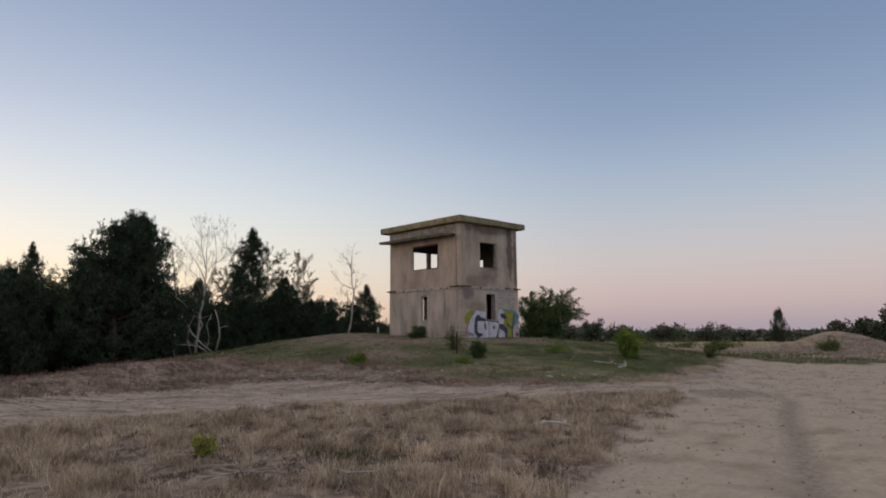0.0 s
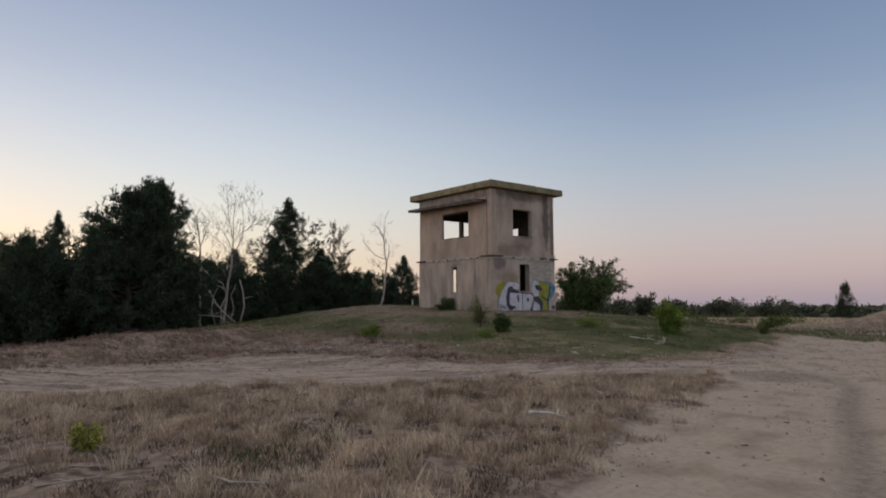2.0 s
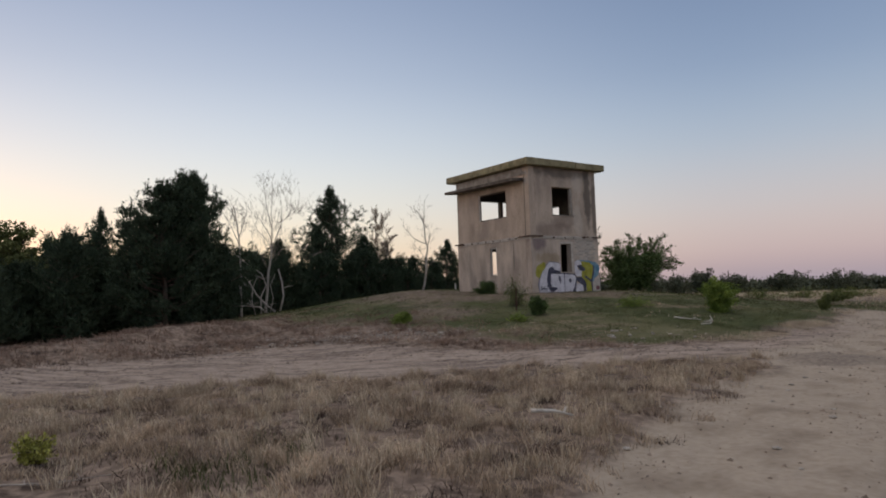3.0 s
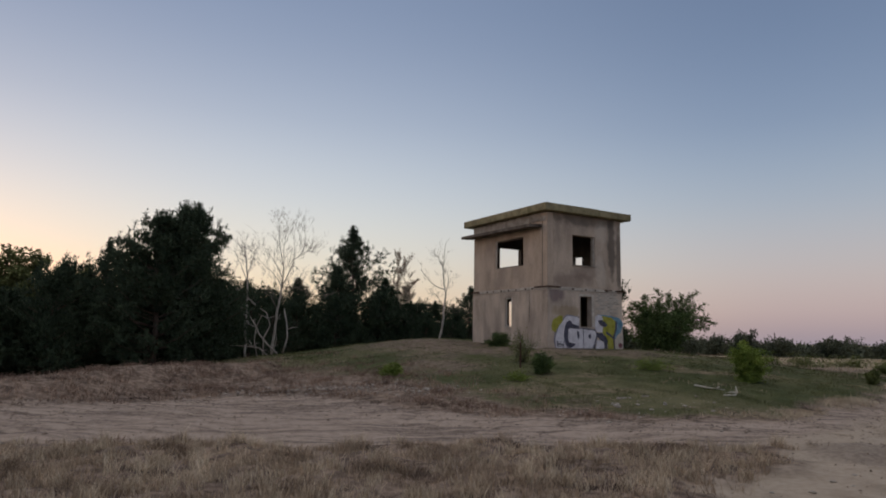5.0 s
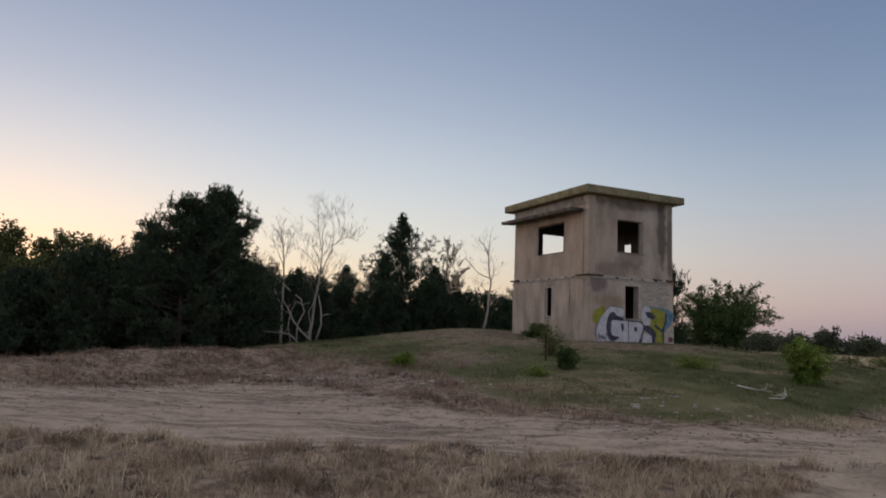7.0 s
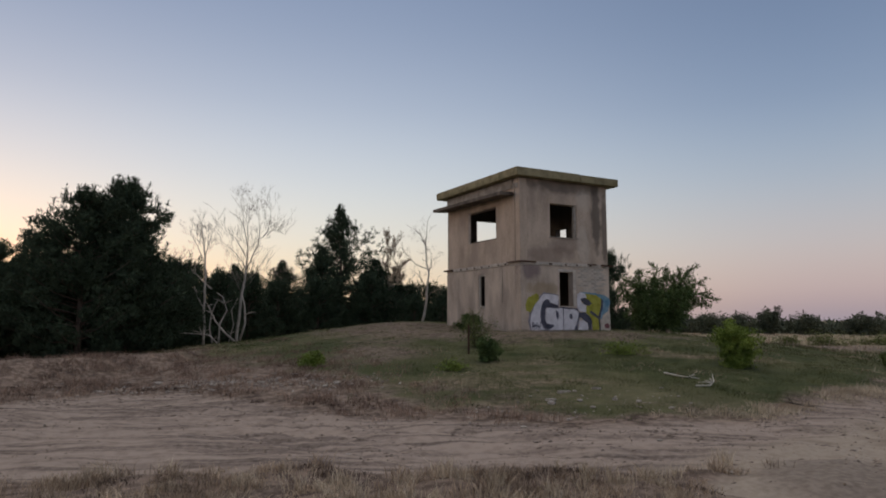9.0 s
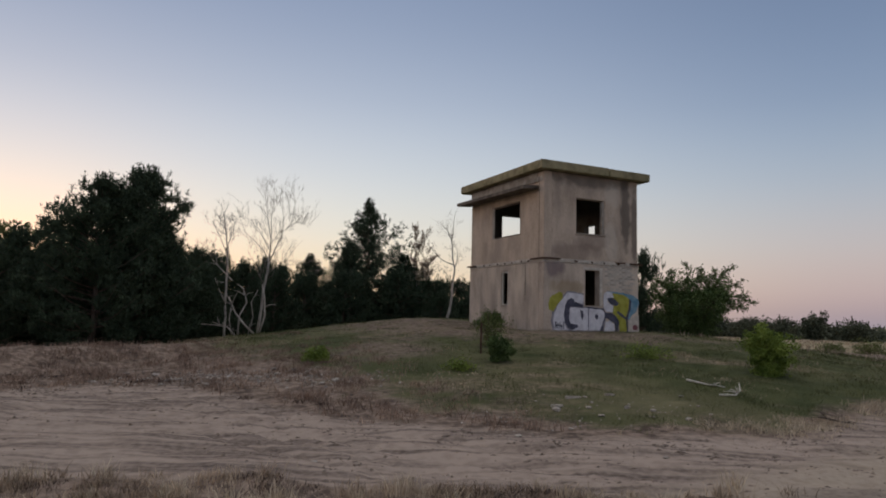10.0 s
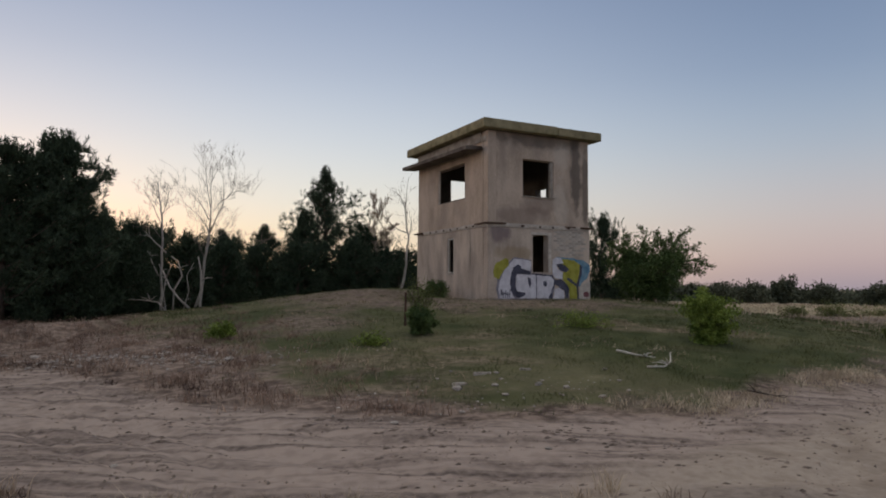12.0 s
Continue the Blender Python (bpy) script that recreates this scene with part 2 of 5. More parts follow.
def thing(name, m, label, category, group="", kind=""):
    ob = new(name)
    ob.empty_display_size = 0.2
    ob.matrix_world = m
    return tagged(ob, label, category, group, kind)


def raw_mesh(name, v, f):
    me = bpy.data.meshes.new(name)
    me.from_pydata(v, [], f)
    me.update()
    return me


def tri_mesh(name, v):
    """Loose triangles from an array of corners, three rows to a triangle."""
    v = np.asarray(v, dtype=np.float32).reshape(-1, 3)
    k = len(v) // 3
    me = bpy.data.meshes.new(name)
    me.vertices.add(len(v))
    me.vertices.foreach_set("co", v.ravel())
    me.loops.add(len(v))
    me.loops.foreach_set("vertex_index", np.arange(len(v), dtype=np.int32))
    me.polygons.add(k)
    me.polygons.foreach_set("loop_start", np.arange(0, len(v), 3, dtype=np.int32))
    me.update(calc_edges=True)
    me.validate()
    return me


def box(bm, lo, hi, bevel=0.0):
    g = bmesh.ops.create_cube(bm, size=1.0)
    for v in g["verts"]:
        v.co = Vector([lo[i] + (v.co[i] + 0.5) * (hi[i] - lo[i]) for i in range(3)])
    if bevel:
        edges = {e for v in g["verts"] for e in v.link_edges}
        bmesh.ops.bevel(bm, geom=list(edges), offset=bevel, segments=2, affect="EDGES", clamp_overlap=True)
    return bm


class Tubes:
    """Collects tapered tubes into one mesh."""

    def __init__(self):
        self.v, self.f = [], []

    def add(self, pts, radii, sides=5):
        pts = [Vector(p) for p in pts]
        base = len(self.v)
        for i, p in enumerate(pts):
            d = (pts[min(i + 1, len(pts) - 1)] - pts[max(i - 1, 0)]).normalized()
            u = d.cross(Vector((0.31, 0.87, 0.38))).normalized()
            w = d.cross(u)
            for k in range(sides):
                a = math.tau * k / sides
                self.v.append(p + radii[i] * (math.cos(a) * u + math.sin(a) * w))
        for i in range(len(pts) - 1):
            for k in range(sides):
                a, b = base + i * sides + k, base + i * sides + (k + 1) % sides
                self.f.append((a, b, b + sides, a + sides))
        self.f.append(tuple(range(base, base + sides))[::-1])
        self.f.append(tuple(range(base + (len(pts) - 1) * sides, base + len(pts) * sides)))

    def mesh(self, name):
        return raw_mesh(name, [tuple(p) for p in self.v], self.f)


# ---------------------------------------------------------------- lie of the land
TRACK_X = (-60, -24, -17.8, -13.2, -11.5, -9.8, -8.1, -6.2, -4.0, -1.2, 1.0, 4.6, 8.0, 14, 22, 60)
TRACK_Y = (-20, -8.0, -4.9, -3.9, -4.9, -8.6, -10.6, -11.8, -12.25, -11.8, -11.6, -10.2, -8.9, -9.4, -12, -30)
VERGE_X = (-60, -24, -18.3, -16.4, -14.2, -12.3, -10.0, -7.6)
VERGE_FAR = (-26, -12.2, -9.6, -10.2, -11.2, -12.0, -13.3, -14.3)
VERGE_NEAR = (-36, -21.2, -18.8, -18.0, -17.1, -16.1, -15.4, -14.4)


def sstep(a, b, v):
    t = np.clip((v - a) / (b - a), 0, 1)
    return t * t * (3 - 2 * t)


def wobble(x, y, s, seed=0.0):
    """Smooth cheap ripple between about -1 and 1, with features s metres across."""
    k = 6.283 / s
    return (np.sin(k * (x * 0.83 + y * 0.56) + 1.7 + seed) + np.sin(k * (x * -0.47 + y * 0.91) * 1.37 + 4.1 * seed)
            + np.sin(k * (x * 0.99 - y * 0.13) * 0.71 + 2.3 + seed)) / 3


def zones(x, y):
    """How far a place is sand, verge of dry grass, and green mound, each 0 to 1."""
    w = 0.35 * wobble(x, y, 2.3) + 0.2 * wobble(x, y, 0.9, 2)
    tf = np.interp(x, TRACK_X, TRACK_Y)
    vf, vn = np.interp(x, VERGE_X, VERGE_FAR), np.interp(x, VERGE_X, VERGE_NEAR)
    verge = sstep(-0.35, 0.35, np.minimum(vf - y, y - vn) + w * 0.8) * sstep(-0.5, 0.5, -7.6 - x + w)
    off = tf - y + w
    sand = sstep(-0.5, 0.6, off) * (1 - verge) * sstep(-46, -30, y) * (1 - sstep(6, 9.5, x + 0.4 * (y + 12) + 2 * w))
    cross = sand * sstep(-14.6, -13.2, y - 0.15 * (x + 9)) * (1 - sstep(-3, 3, x))
    green = sstep(-0.3, 1.6, -off) * sstep(-11.5, -7.5, x + 0.25 * y + 2 * w) * (1 - sstep(40, 70, np.hypot(x, y))) * (0.25 + 0.75 * sstep(5.5, 10.0, np.hypot(x - 1, y - 3) + 1.5 * w))
    green = green * (1 - 0.8 * np.exp(-(((x + 6.6) / 1.7) ** 2 + ((y + 3.0) / 2.3) ** 2)))
    green = np.maximum(green, 0.7 * sstep(5, 9, x + 0.4 * (y + 12)) * sstep(-22, -14, y) * (1 - sstep(9, 16, x + 3 * w)))
    green = green * (1 - sstep(14, 24, x + 3 * w))
    return sand, verge, green, cross


def wheel_mark(x, y):
    """The single wheel mark that runs along the sand beside the verge, 0 to 1."""
    return np.exp(-((y - 0.385 * x + 13.65 + 0.1 * wobble(x, y, 4)) / 0.2) ** 2) * sstep(-4, -8, x)


BERM_X = (-40, -24, -20, -17.6, -16.1, -14.3, -11.9, -9.5, -7.0)
BERM_Y = (-16, -6.6, -4.8, -3.3, -2.2, -0.7, 0.2, 2.2, 6.0)
BERM_Z = (-0.85, -0.8, -0.75, -0.66, -0.58, -0.5, -0.5, -0.47, -0.42)


def height(x, y, rough=True):
    """Height of the ground in metres; the foot of the tower is at zero."""
    x, y = np.asarray(x, float), np.asarray(y, float)
    d = np.hypot(x - 1.0, y - 3.0)
    fall = np.clip((d - 5.0) / 11.0, 0, 1)
    fall = 0.75 * fall + 0.25 * fall * fall * (3 - 2 * fall)
    z = -1.05 * fall
    z = z + 0.36 * np.exp(-((x + 0.3) ** 2 + (y - 9.0) ** 2) / 24.0)
    by, bz = np.interp(x, BERM_X, BERM_Y), np.interp(x, BERM_X, BERM_Z)
    ridge = -1.05 + (bz + 1.05) * np.exp(-((y - by) / np.where(y < by, 1.35, 2.6)) ** 2) * sstep(-5.5, -9.5, x)
    z = np.maximum(z, ridge)
    z = z + 0.06 * (1 - sstep(0.45, 1.0, np.hypot((x + 6.9) / 1.25, (y + 15.15) / 1.0)))
    z = z + 1.2 * np.exp(-((x - 28) ** 2 / 10 + (y + 6.95) ** 2 / 8))
    r = np.hypot(x, y)
    z = z - 0.9 * sstep(32, 130, r)
    if rough:
        sand, verge, green, cross = zones(x, y)
        tf = np.interp(x, TRACK_X, TRACK_Y)
        z = z + 0.035 * wobble(x, y, 3.1, 1) * (r < 60) + 0.018 * wobble(x, y, 0.8, 3) * (r < 40)
        z = z - 0.03 * sand + 0.03 * verge
        for off in (1.2, 2.5, 3.4, 4.7):
            z = z - 0.05 * np.exp(-((tf - y - off + 0.15 * wobble(x, y, 5, off)) / 0.2) ** 2) * sand
        u, v = 0.88 * x - 0.47 * y, 0.47 * x + 0.88 * y
        cross = cross * (r < 40)
        z = z + 0.005 * cross * (np.sin(v * 11 + 1.5 * np.sin(u * 0.5) + np.sin(u * 1.3)) + np.sin(v * 6.3 + 2 * np.sin(u * 0.37 + 1)))
        z = z + (0.008 - 0.0045 * cross) * sand * (r < 40) * (wobble(x, y, 0.55, 11) + 0.7 * wobble(x, y, 0.36, 12))
        z = z - 0.045 * wheel_mark(x, y) * (sand - cross) * (r < 40)
        z = z + 0.03 * verge * (r < 40) * (wobble(x, y, 0.95, 8) + 0.5 * wobble(x, y, 0.5, 3))
    return z


def ground_z(x, y):
    return float(height(x, y))


def axis_lines(lo, hi, step, reach):
    mid = list(np.arange(lo, hi + 1e-6, step))
    out, s, p = [], step, hi
    while p < reach:
        s *= 1.1
        p += s
        out.append(p)
    back, s, p = [], step, lo
    while p > -reach:
        s *= 1.1
        p -= s
        back.append(p)
    return np.array(back[::-1] + mid + out)


gx, gy = axis_lines(-24, 8, 0.125, 1500), axis_lines(-22, 9, 0.125, 1500)
XX, YY = np.meshgrid(gx, gy)
ZZ = height(XX, YY)
nx, ny = len(gx), len(gy)
gm = bpy.data.meshes.new("ground")
idx = np.arange(nx * ny).reshape(ny, nx)
quads = np.stack([idx[:-1, :-1], idx[:-1, 1:], idx[1:, 1:], idx[1:, :-1]], -1).reshape(-1, 4)
gm.vertices.add(nx * ny)
gm.vertices.foreach_set("co", np.stack([XX, YY, ZZ], -1).astype(np.float32).ravel())
gm.loops.add(quads.size)
gm.loops.foreach_set("vertex_index", quads.astype(np.int32).ravel())
gm.polygons.add(len(quads))
gm.polygons.foreach_set("loop_start", np.arange(0, quads.size, 4, dtype=np.int32))
gm.polygons.foreach_set("use_smooth", np.ones(len(quads), dtype=bool))
gm.update(calc_edges=True)
for zone_name, values in zip(("sand", "verge", "green", "cross"), zones(XX, YY)):
    at = gm.attributes.new(zone_name, "FLOAT", "POINT")
    at.data.foreach_set("value", values.astype(np.float32).ravel())


# packed dark earth: the wheel mark and the low heap at the end of the verge; pale dry grass of the open heath
packed = np.maximum(wheel_mark(XX, YY), 1.0 * (1 - sstep(0.55, 1.05, np.hypot((XX + 6.9) / 1.3, (YY + 15.15) / 1.0) + 0.12 * wobble(XX, YY, 0.7))))
field = sstep(20, 34, XX + 0.3 * YY + 3 * wobble(XX, YY, 9)) * sstep(-40, -15, YY)
for zone_name, values in (("wheel_mark", packed), ("field", field)):
    at = gm.attributes.new(zone_name, "FLOAT", "POINT")
    at.data.foreach_set("value", values.astype(np.float32).ravel())


def ground_material():
    m = bpy.data.materials.new("sandy_ground")
    m.use_nodes = True
    n, l = m.node_tree.nodes, m.node_tree.links
    p = n["Principled BSDF"]
    p.inputs["Roughness"].default_value = 0.97
    p.inputs["Specular IOR Level"].default_value = 0.1
    t = n.new("ShaderNodeTexCoord")

    def noise_tex(scale, detail, stretch=None):
        x = n.new("ShaderNodeTexNoise")
        x.inputs["Scale"].default_value, x.inputs["Detail"].default_value = scale, detail
        src = t.outputs["Object"]
        if stretch:
            mp = n.new("ShaderNodeMapping")
            mp.vector_type = "TEXTURE"
            mp.inputs["Rotation"].default_value, mp.inputs["Scale"].default_value = (0, 0, radians(-28)), stretch
            l.new(src, mp.inputs[0])
            src = mp.outputs[0]
        l.new(src, x.inputs["Vector"])
        return x.outputs[0]

    def two(fac, c1, c2, lo=0.35, hi=0.65):
        r = n.new("ShaderNodeValToRGB")
        r.color_ramp.elements[0].position, r.color_ramp.elements[1].position = lo, hi
        r.color_ramp.elements[0].color, r.color_ramp.elements[1].color = lin(*c1), lin(*c2)
        l.new(fac, r.inputs[0])
        return r.outputs[0]

    def mix(fac, a, b):
        x = n.new("ShaderNodeMix")
        x.data_type = "RGBA"
        l.new(fac, x.inputs["Factor"])
        l.new(a, x.inputs["A"])
        l.new(b, x.inputs["B"])
        return x.outputs["Result"]

    def zone(name, noise_out, lo, hi):
        """The zone's mask, its edge broken up by noise."""
        at = n.new("ShaderNodeAttribute")
        at.attribute_name = name
        s = n.new("ShaderNodeMath")
        s.operation = "MULTIPLY_ADD"
        l.new(noise_out, s.inputs[0])
        s.inputs[1].default_value = 0.9
        l.new(at.outputs["Fac"], s.inputs[2])
        r = n.new("ShaderNodeMapRange")
        r.inputs["From Min"].default_value, r.inputs["From Max"].default_value = lo, hi
        l.new(s.outputs[0], r.inputs["Value"])
        return r.outputs[0]

    broad, mid, fine, grain = noise_tex(0.25, 6), noise_tex(1.6, 8), noise_tex(14, 8), noise_tex(90, 4)
    litter, along2 = noise_tex(7, 9), noise_tex(2.4, 9, (4.6, 0.55, 1))
    straw = mix(fine, two(mid, (0.105, 0.075, 0.06), (0.27, 0.20, 0.157)), two(litter, (0.075, 0.056, 0.047), (0.38, 0.29, 0.23), 0.40, 0.60))
    ruts = mix(fine, two(along2, (0.105, 0.080, 0.068), (0.42, 0.335, 0.28), 0.34, 0.52), two(litter, (0.23, 0.178, 0.147), (0.415, 0.33, 0.274), 0.34, 0.54))
    plain = mix(litter, two(fine, (0.31, 0.25, 0.192), (0.42, 0.345, 0.275)), two(mid, (0.27, 0.213, 0.165), (0.45, 0.37, 0.297), 0.34, 0.5))
    streak = noise_tex(1.0, 7, (3.2, 0.20, 1))
    ruts = mix(two(streak, (0, 0, 0), (1, 1, 1), 0.50, 0.64), ruts, two(fine, (0.125, 0.096, 0.081), (0.27, 0.213, 0.18)))
    crossing = zone("cross", mid, 0.5, 1.2)
    plain = mix(zone("wheel_mark", mid, 0.6, 1.9), plain, two(fine, (0.15, 0.12, 0.10), (0.27, 0.22, 0.185)))
    sandc = mix(crossing, plain, ruts)
    greenc = mix(fine, two(mid, (0.052, 0.062, 0.024), (0.135, 0.135, 0.064)), two(broad, (0.058, 0.070, 0.028), (0.21, 0.18, 0.11), 0.44, 0.68))
    patch = noise_tex(0.55, 5, (2.2, 0.8, 1))
    greenc = mix(two(patch, (0, 0, 0), (1, 1, 1), 0.55, 0.72), greenc, two(litter, (0.12, 0.095, 0.062), (0.30, 0.235, 0.165), 0.38, 0.6))
    col = mix(zone("green", mid, 0.6, 1.05), straw, greenc)
    col = mix(zone("field", mid, 0.6, 1.2), col, mix(fine, two(mid, (0.25, 0.20, 0.125), (0.43, 0.355, 0.24)), two(broad, (0.20, 0.19, 0.10), (0.42, 0.34, 0.23))))
    col = mix(zone("sand", mid, 0.72, 1.35), col, sandc)
    l.new(col, p.inputs["Base Color"])
    h = n.new("ShaderNodeMath")
    l.new(fine, h.inputs[0])
    l.new(grain, h.inputs[1])
    h2 = n.new("ShaderNodeMath")
    h2.operation = "MULTIPLY_ADD"
    hx = n.new("ShaderNodeMath")
    hx.operation = "MULTIPLY"
    l.new(streak, hx.inputs[0])
    l.new(crossing, hx.inputs[1])
    h2.inputs[1].default_value = 1.5
    l.new(hx.outputs[0], h2.inputs[0])
    l.new(h.outputs[0], h2.inputs[2])
    bp = n.new("ShaderNodeBump")
    bp.inputs["Strength"].default_value, bp.inputs["Distance"].default_value = 0.42, 0.03
    l.new(h2.outputs[0], bp.inputs["Height"])
    l.new(bp.outputs[0], p.inputs["Normal"])
    return m


ground = part("ground", gm, ground_material(), None)
tagged(ground, "sandy heath ground with rutted tracks and a low grassy mound", "ground", kind="structure")


# ---------------------------------------------------------------- the tower
WX, WY, TH = 4.02, 5.22, 0.28          # outer width and depth, wall thickness
Z_FLOOR, Z_TOP = 2.40, 5.38

tower = thing("watch_tower", pose(0, 0, 0), "derelict two-storey concrete observation tower with empty windows and spray paint", "tower")


def wall_mesh(lo, hi, z0, z1, holes, axis, out, inn):
    """A wall standing along one axis between lo and hi, from z0 to z1, with holes (a0, a1, z0, z1) right through it."""
    us = sorted({lo, hi, *[h for q in holes for h in q[:2]]})
    vs = sorted({z0, z1, *[h for q in holes for h in q[2:]]})

    def solid(i, k):
        if not (0 <= i < len(us) - 1 and 0 <= k < len(vs) - 1):
            return False
        u, v = (us[i] + us[i + 1]) / 2, (vs[k] + vs[k + 1]) / 2
        return not any(a < u < b and c < v < d for a, b, c, d in holes)

    bm = bmesh.new()

    def at(u, depth, z):
        return bm.verts.new((u, depth, z) if axis == "x" else (depth, u, z))

    for i in range(len(us) - 1):
        for k in range(len(vs) - 1):
            if not solid(i, k):
                continue
            u0, u1, v0, v1 = us[i], us[i + 1], vs[k], vs[k + 1]
            for dep in (out, inn):
                bm.faces.new([at(u0, dep, v0), at(u1, dep, v0), at(u1, dep, v1), at(u0, dep, v1)])
            for di, dk, e in ((-1, 0, ((u0, v0), (u0, v1))), (1, 0, ((u1, v0), (u1, v1))), (0, -1, ((u0, v0), (u1, v0))), (0, 1, ((u0, v1), (u1, v1)))):
                if not solid(i + di, k + dk):
                    (a, b), (c, d) = e
                    bm.faces.new([at(a, out, b), at(c, out, d), at(c, inn, d), at(a, inn, b)])
    bmesh.ops.remove_doubles(bm, verts=bm.verts, dist=1e-5)
    bmesh.ops.recalc_face_normals(bm, faces=bm.faces)
    sharp = [e for e in bm.edges if len(e.link_faces) == 2 and e.calc_face_angle(0) > 0.5]
    bmesh.ops.bevel(bm, geom=sharp, offset=0.014, segments=2, affect="EDGES", clamp_overlap=True)
    return bm


# lower storey, its face 20 mm proud of the upper one
L_SLIT, R_SLIT = (2.30, 2.76, 0.88, 2.10), (1.70, 2.30, 0.90, 2.11)
wall_s = part("wall", wall_mesh(0, WX, -0.6, Z_FLOOR - 0.09, [R_SLIT], "x", 0, TH), M["letter_face"], tower, "plastered wall with a narrow opening and large spray-painted letters")
wall_w = part("wall", wall_mesh(TH, WY, -0.6, Z_FLOOR - 0.09, [L_SLIT], "y", 0, 0.15), M["render_low"], tower, "plastered wall with a narrow window")
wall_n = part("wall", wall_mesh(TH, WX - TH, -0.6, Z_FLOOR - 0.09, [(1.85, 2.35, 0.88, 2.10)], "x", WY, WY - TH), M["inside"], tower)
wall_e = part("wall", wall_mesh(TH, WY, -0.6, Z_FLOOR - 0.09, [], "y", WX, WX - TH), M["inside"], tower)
# upper storey
I = 0.02
L_WIN, R_WIN = (1.56, 3.52, 3.36, 4.57), (1.33, 2.53, 3.37, 4.57)
up_s = part("wall", wall_mesh(I, WX - I, Z_FLOOR + 0.05, Z_TOP, [R_WIN], "x", I, TH), M["window_face"], tower, "stained plaster wall with a square empty window")
up_w = part("wall", wall_mesh(TH, WY - I, Z_FLOOR + 0.05, Z_TOP, [L_WIN], "y", I, 0.17), M["render_warm"], tower, "stained plaster wall with a wide empty window")
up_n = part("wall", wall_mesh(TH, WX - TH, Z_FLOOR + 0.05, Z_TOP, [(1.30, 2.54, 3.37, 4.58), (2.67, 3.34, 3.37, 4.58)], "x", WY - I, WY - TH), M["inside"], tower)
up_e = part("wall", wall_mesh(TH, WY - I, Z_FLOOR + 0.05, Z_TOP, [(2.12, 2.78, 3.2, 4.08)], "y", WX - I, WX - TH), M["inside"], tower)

# storey joint: floor slab edge, with broken bedding and rusty bars sticking out
bm = bmesh.new()
box(bm, (-0.015, -0.015, Z_FLOOR - 0.09), (WX + 0.015, WY + 0.015, Z_FLOOR + 0.05), 0.02)
floor_slab = part("floor_slab", bm, M["pale_concrete"], tower, "pale chipped slab edge between the storeys")
rng = random.Random(5)
for k in range(17):
    y = 0.55 + k * 0.27 + rng.uniform(-0.06, 0.06)
    bm = box(bmesh.new(), (-0.035, y, Z_FLOOR - 0.05), (0.0, y + rng.uniform(0.05, 0.11), Z_FLOOR + 0.01), 0.006)
    part("joint_stone", bm, M["rust"] if k % 2 else M["pale_concrete"], floor_slab)
for k in range(9):
    x = 0.95 + k * 0.31 + rng.uniform(-0.06, 0.06)
    bm = box(bmesh.new(), (x, -0.035, Z_FLOOR - 0.05), (x + rng.uniform(0.05, 0.14), 0.0, Z_FLOOR + 0.01), 0.006)
    part("joint_stone", bm, M["rust"] if k % 2 else M["pale_concrete"], floor_slab)
for lo, hi in (((-0.09, -0.09, Z_FLOOR + 0.005), (0.62, 0.0, Z_FLOOR + 0.05)), ((-0.09, 0.0, Z_FLOOR + 0.005), (0.0, 0.72, Z_FLOOR + 0.05)),
               ((3.62, -0.08, Z_FLOOR - 0.02), (4.14, 0.0, Z_FLOOR + 0.035)), ((2.98, -0.05, Z_FLOOR + 0.005), (3.40, 0.0, Z_FLOOR + 0.04)),
               ((-0.09, 4.72, Z_FLOOR - 0.02), (0.0, 5.34, Z_FLOOR + 0.035))):
    part("steel_angle", box(bmesh.new(), lo, hi, 0.004), M["rust"], floor_slab, "rusty steel angle")

# roof: two precast slabs with a joint, and a ceiling below
for lo, hi in (((-0.295, -0.275), (2.52, WY + 0.39)), ((2.535, -0.27), (4.35, WY + 0.39))):
    bm = box(bmesh.new(), (*lo, Z_TOP + 0.02), (*hi, 5.69 if lo[0] < 0 else 5.675), 0.018)
    part("roof_slab", bm, M["mossy"], tower, "mossy concrete roof slab with a thick edge")
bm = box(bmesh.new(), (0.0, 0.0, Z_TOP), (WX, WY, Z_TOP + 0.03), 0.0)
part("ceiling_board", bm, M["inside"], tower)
# ring beam under the slab on the canopy side, broken at the corner
bm = box(bmesh.new(), (-0.03, 0.42, 5.05), (I, WY - 0.05, Z_TOP - 0.004), 0.01)
part("lintel_beam", bm, M["concrete"], tower)
for y0, y1 in ((0.10, 0.20), (0.27, 0.36)):
    part("broken_lug", box(bmesh.new(), (-0.06, y0, 5.03), (I, y1, 5.22), 0.02), M["pale_concrete"], tower)
# sloping canopy slab above the wide window, coloured dark for its shaded underside
bm = box(bmesh.new(), (-0.60, 0.34, 4.82), (0.0, WY + 0.12, 4.94), 0.01)
for v in bm.verts:
    v.co.z += 0.05 * v.co.x + 0.012 * (v.co.y - 2.5)
part("canopy", bm, M["canopy"], tower, "thin concrete sun canopy coloured dark for the shade beneath")
# vertical groove that sets the corner pier apart: flat strip, dark for its shade
for y in (0.30,):
    part("groove", box(bmesh.new(), (I - 0.006, y, Z_FLOOR + 0.06), (I + 0.002, y + 0.035, 5.03), 0.0), M["streak"], tower, "dark strip standing for the shade in a groove")
part("corner_pier", box(bmesh.new(), (-0.012, -0.012, Z_FLOOR + 0.05), (0.30, 0.28, Z_TOP - 0.01), 0.016), M["render_warm"], tower)


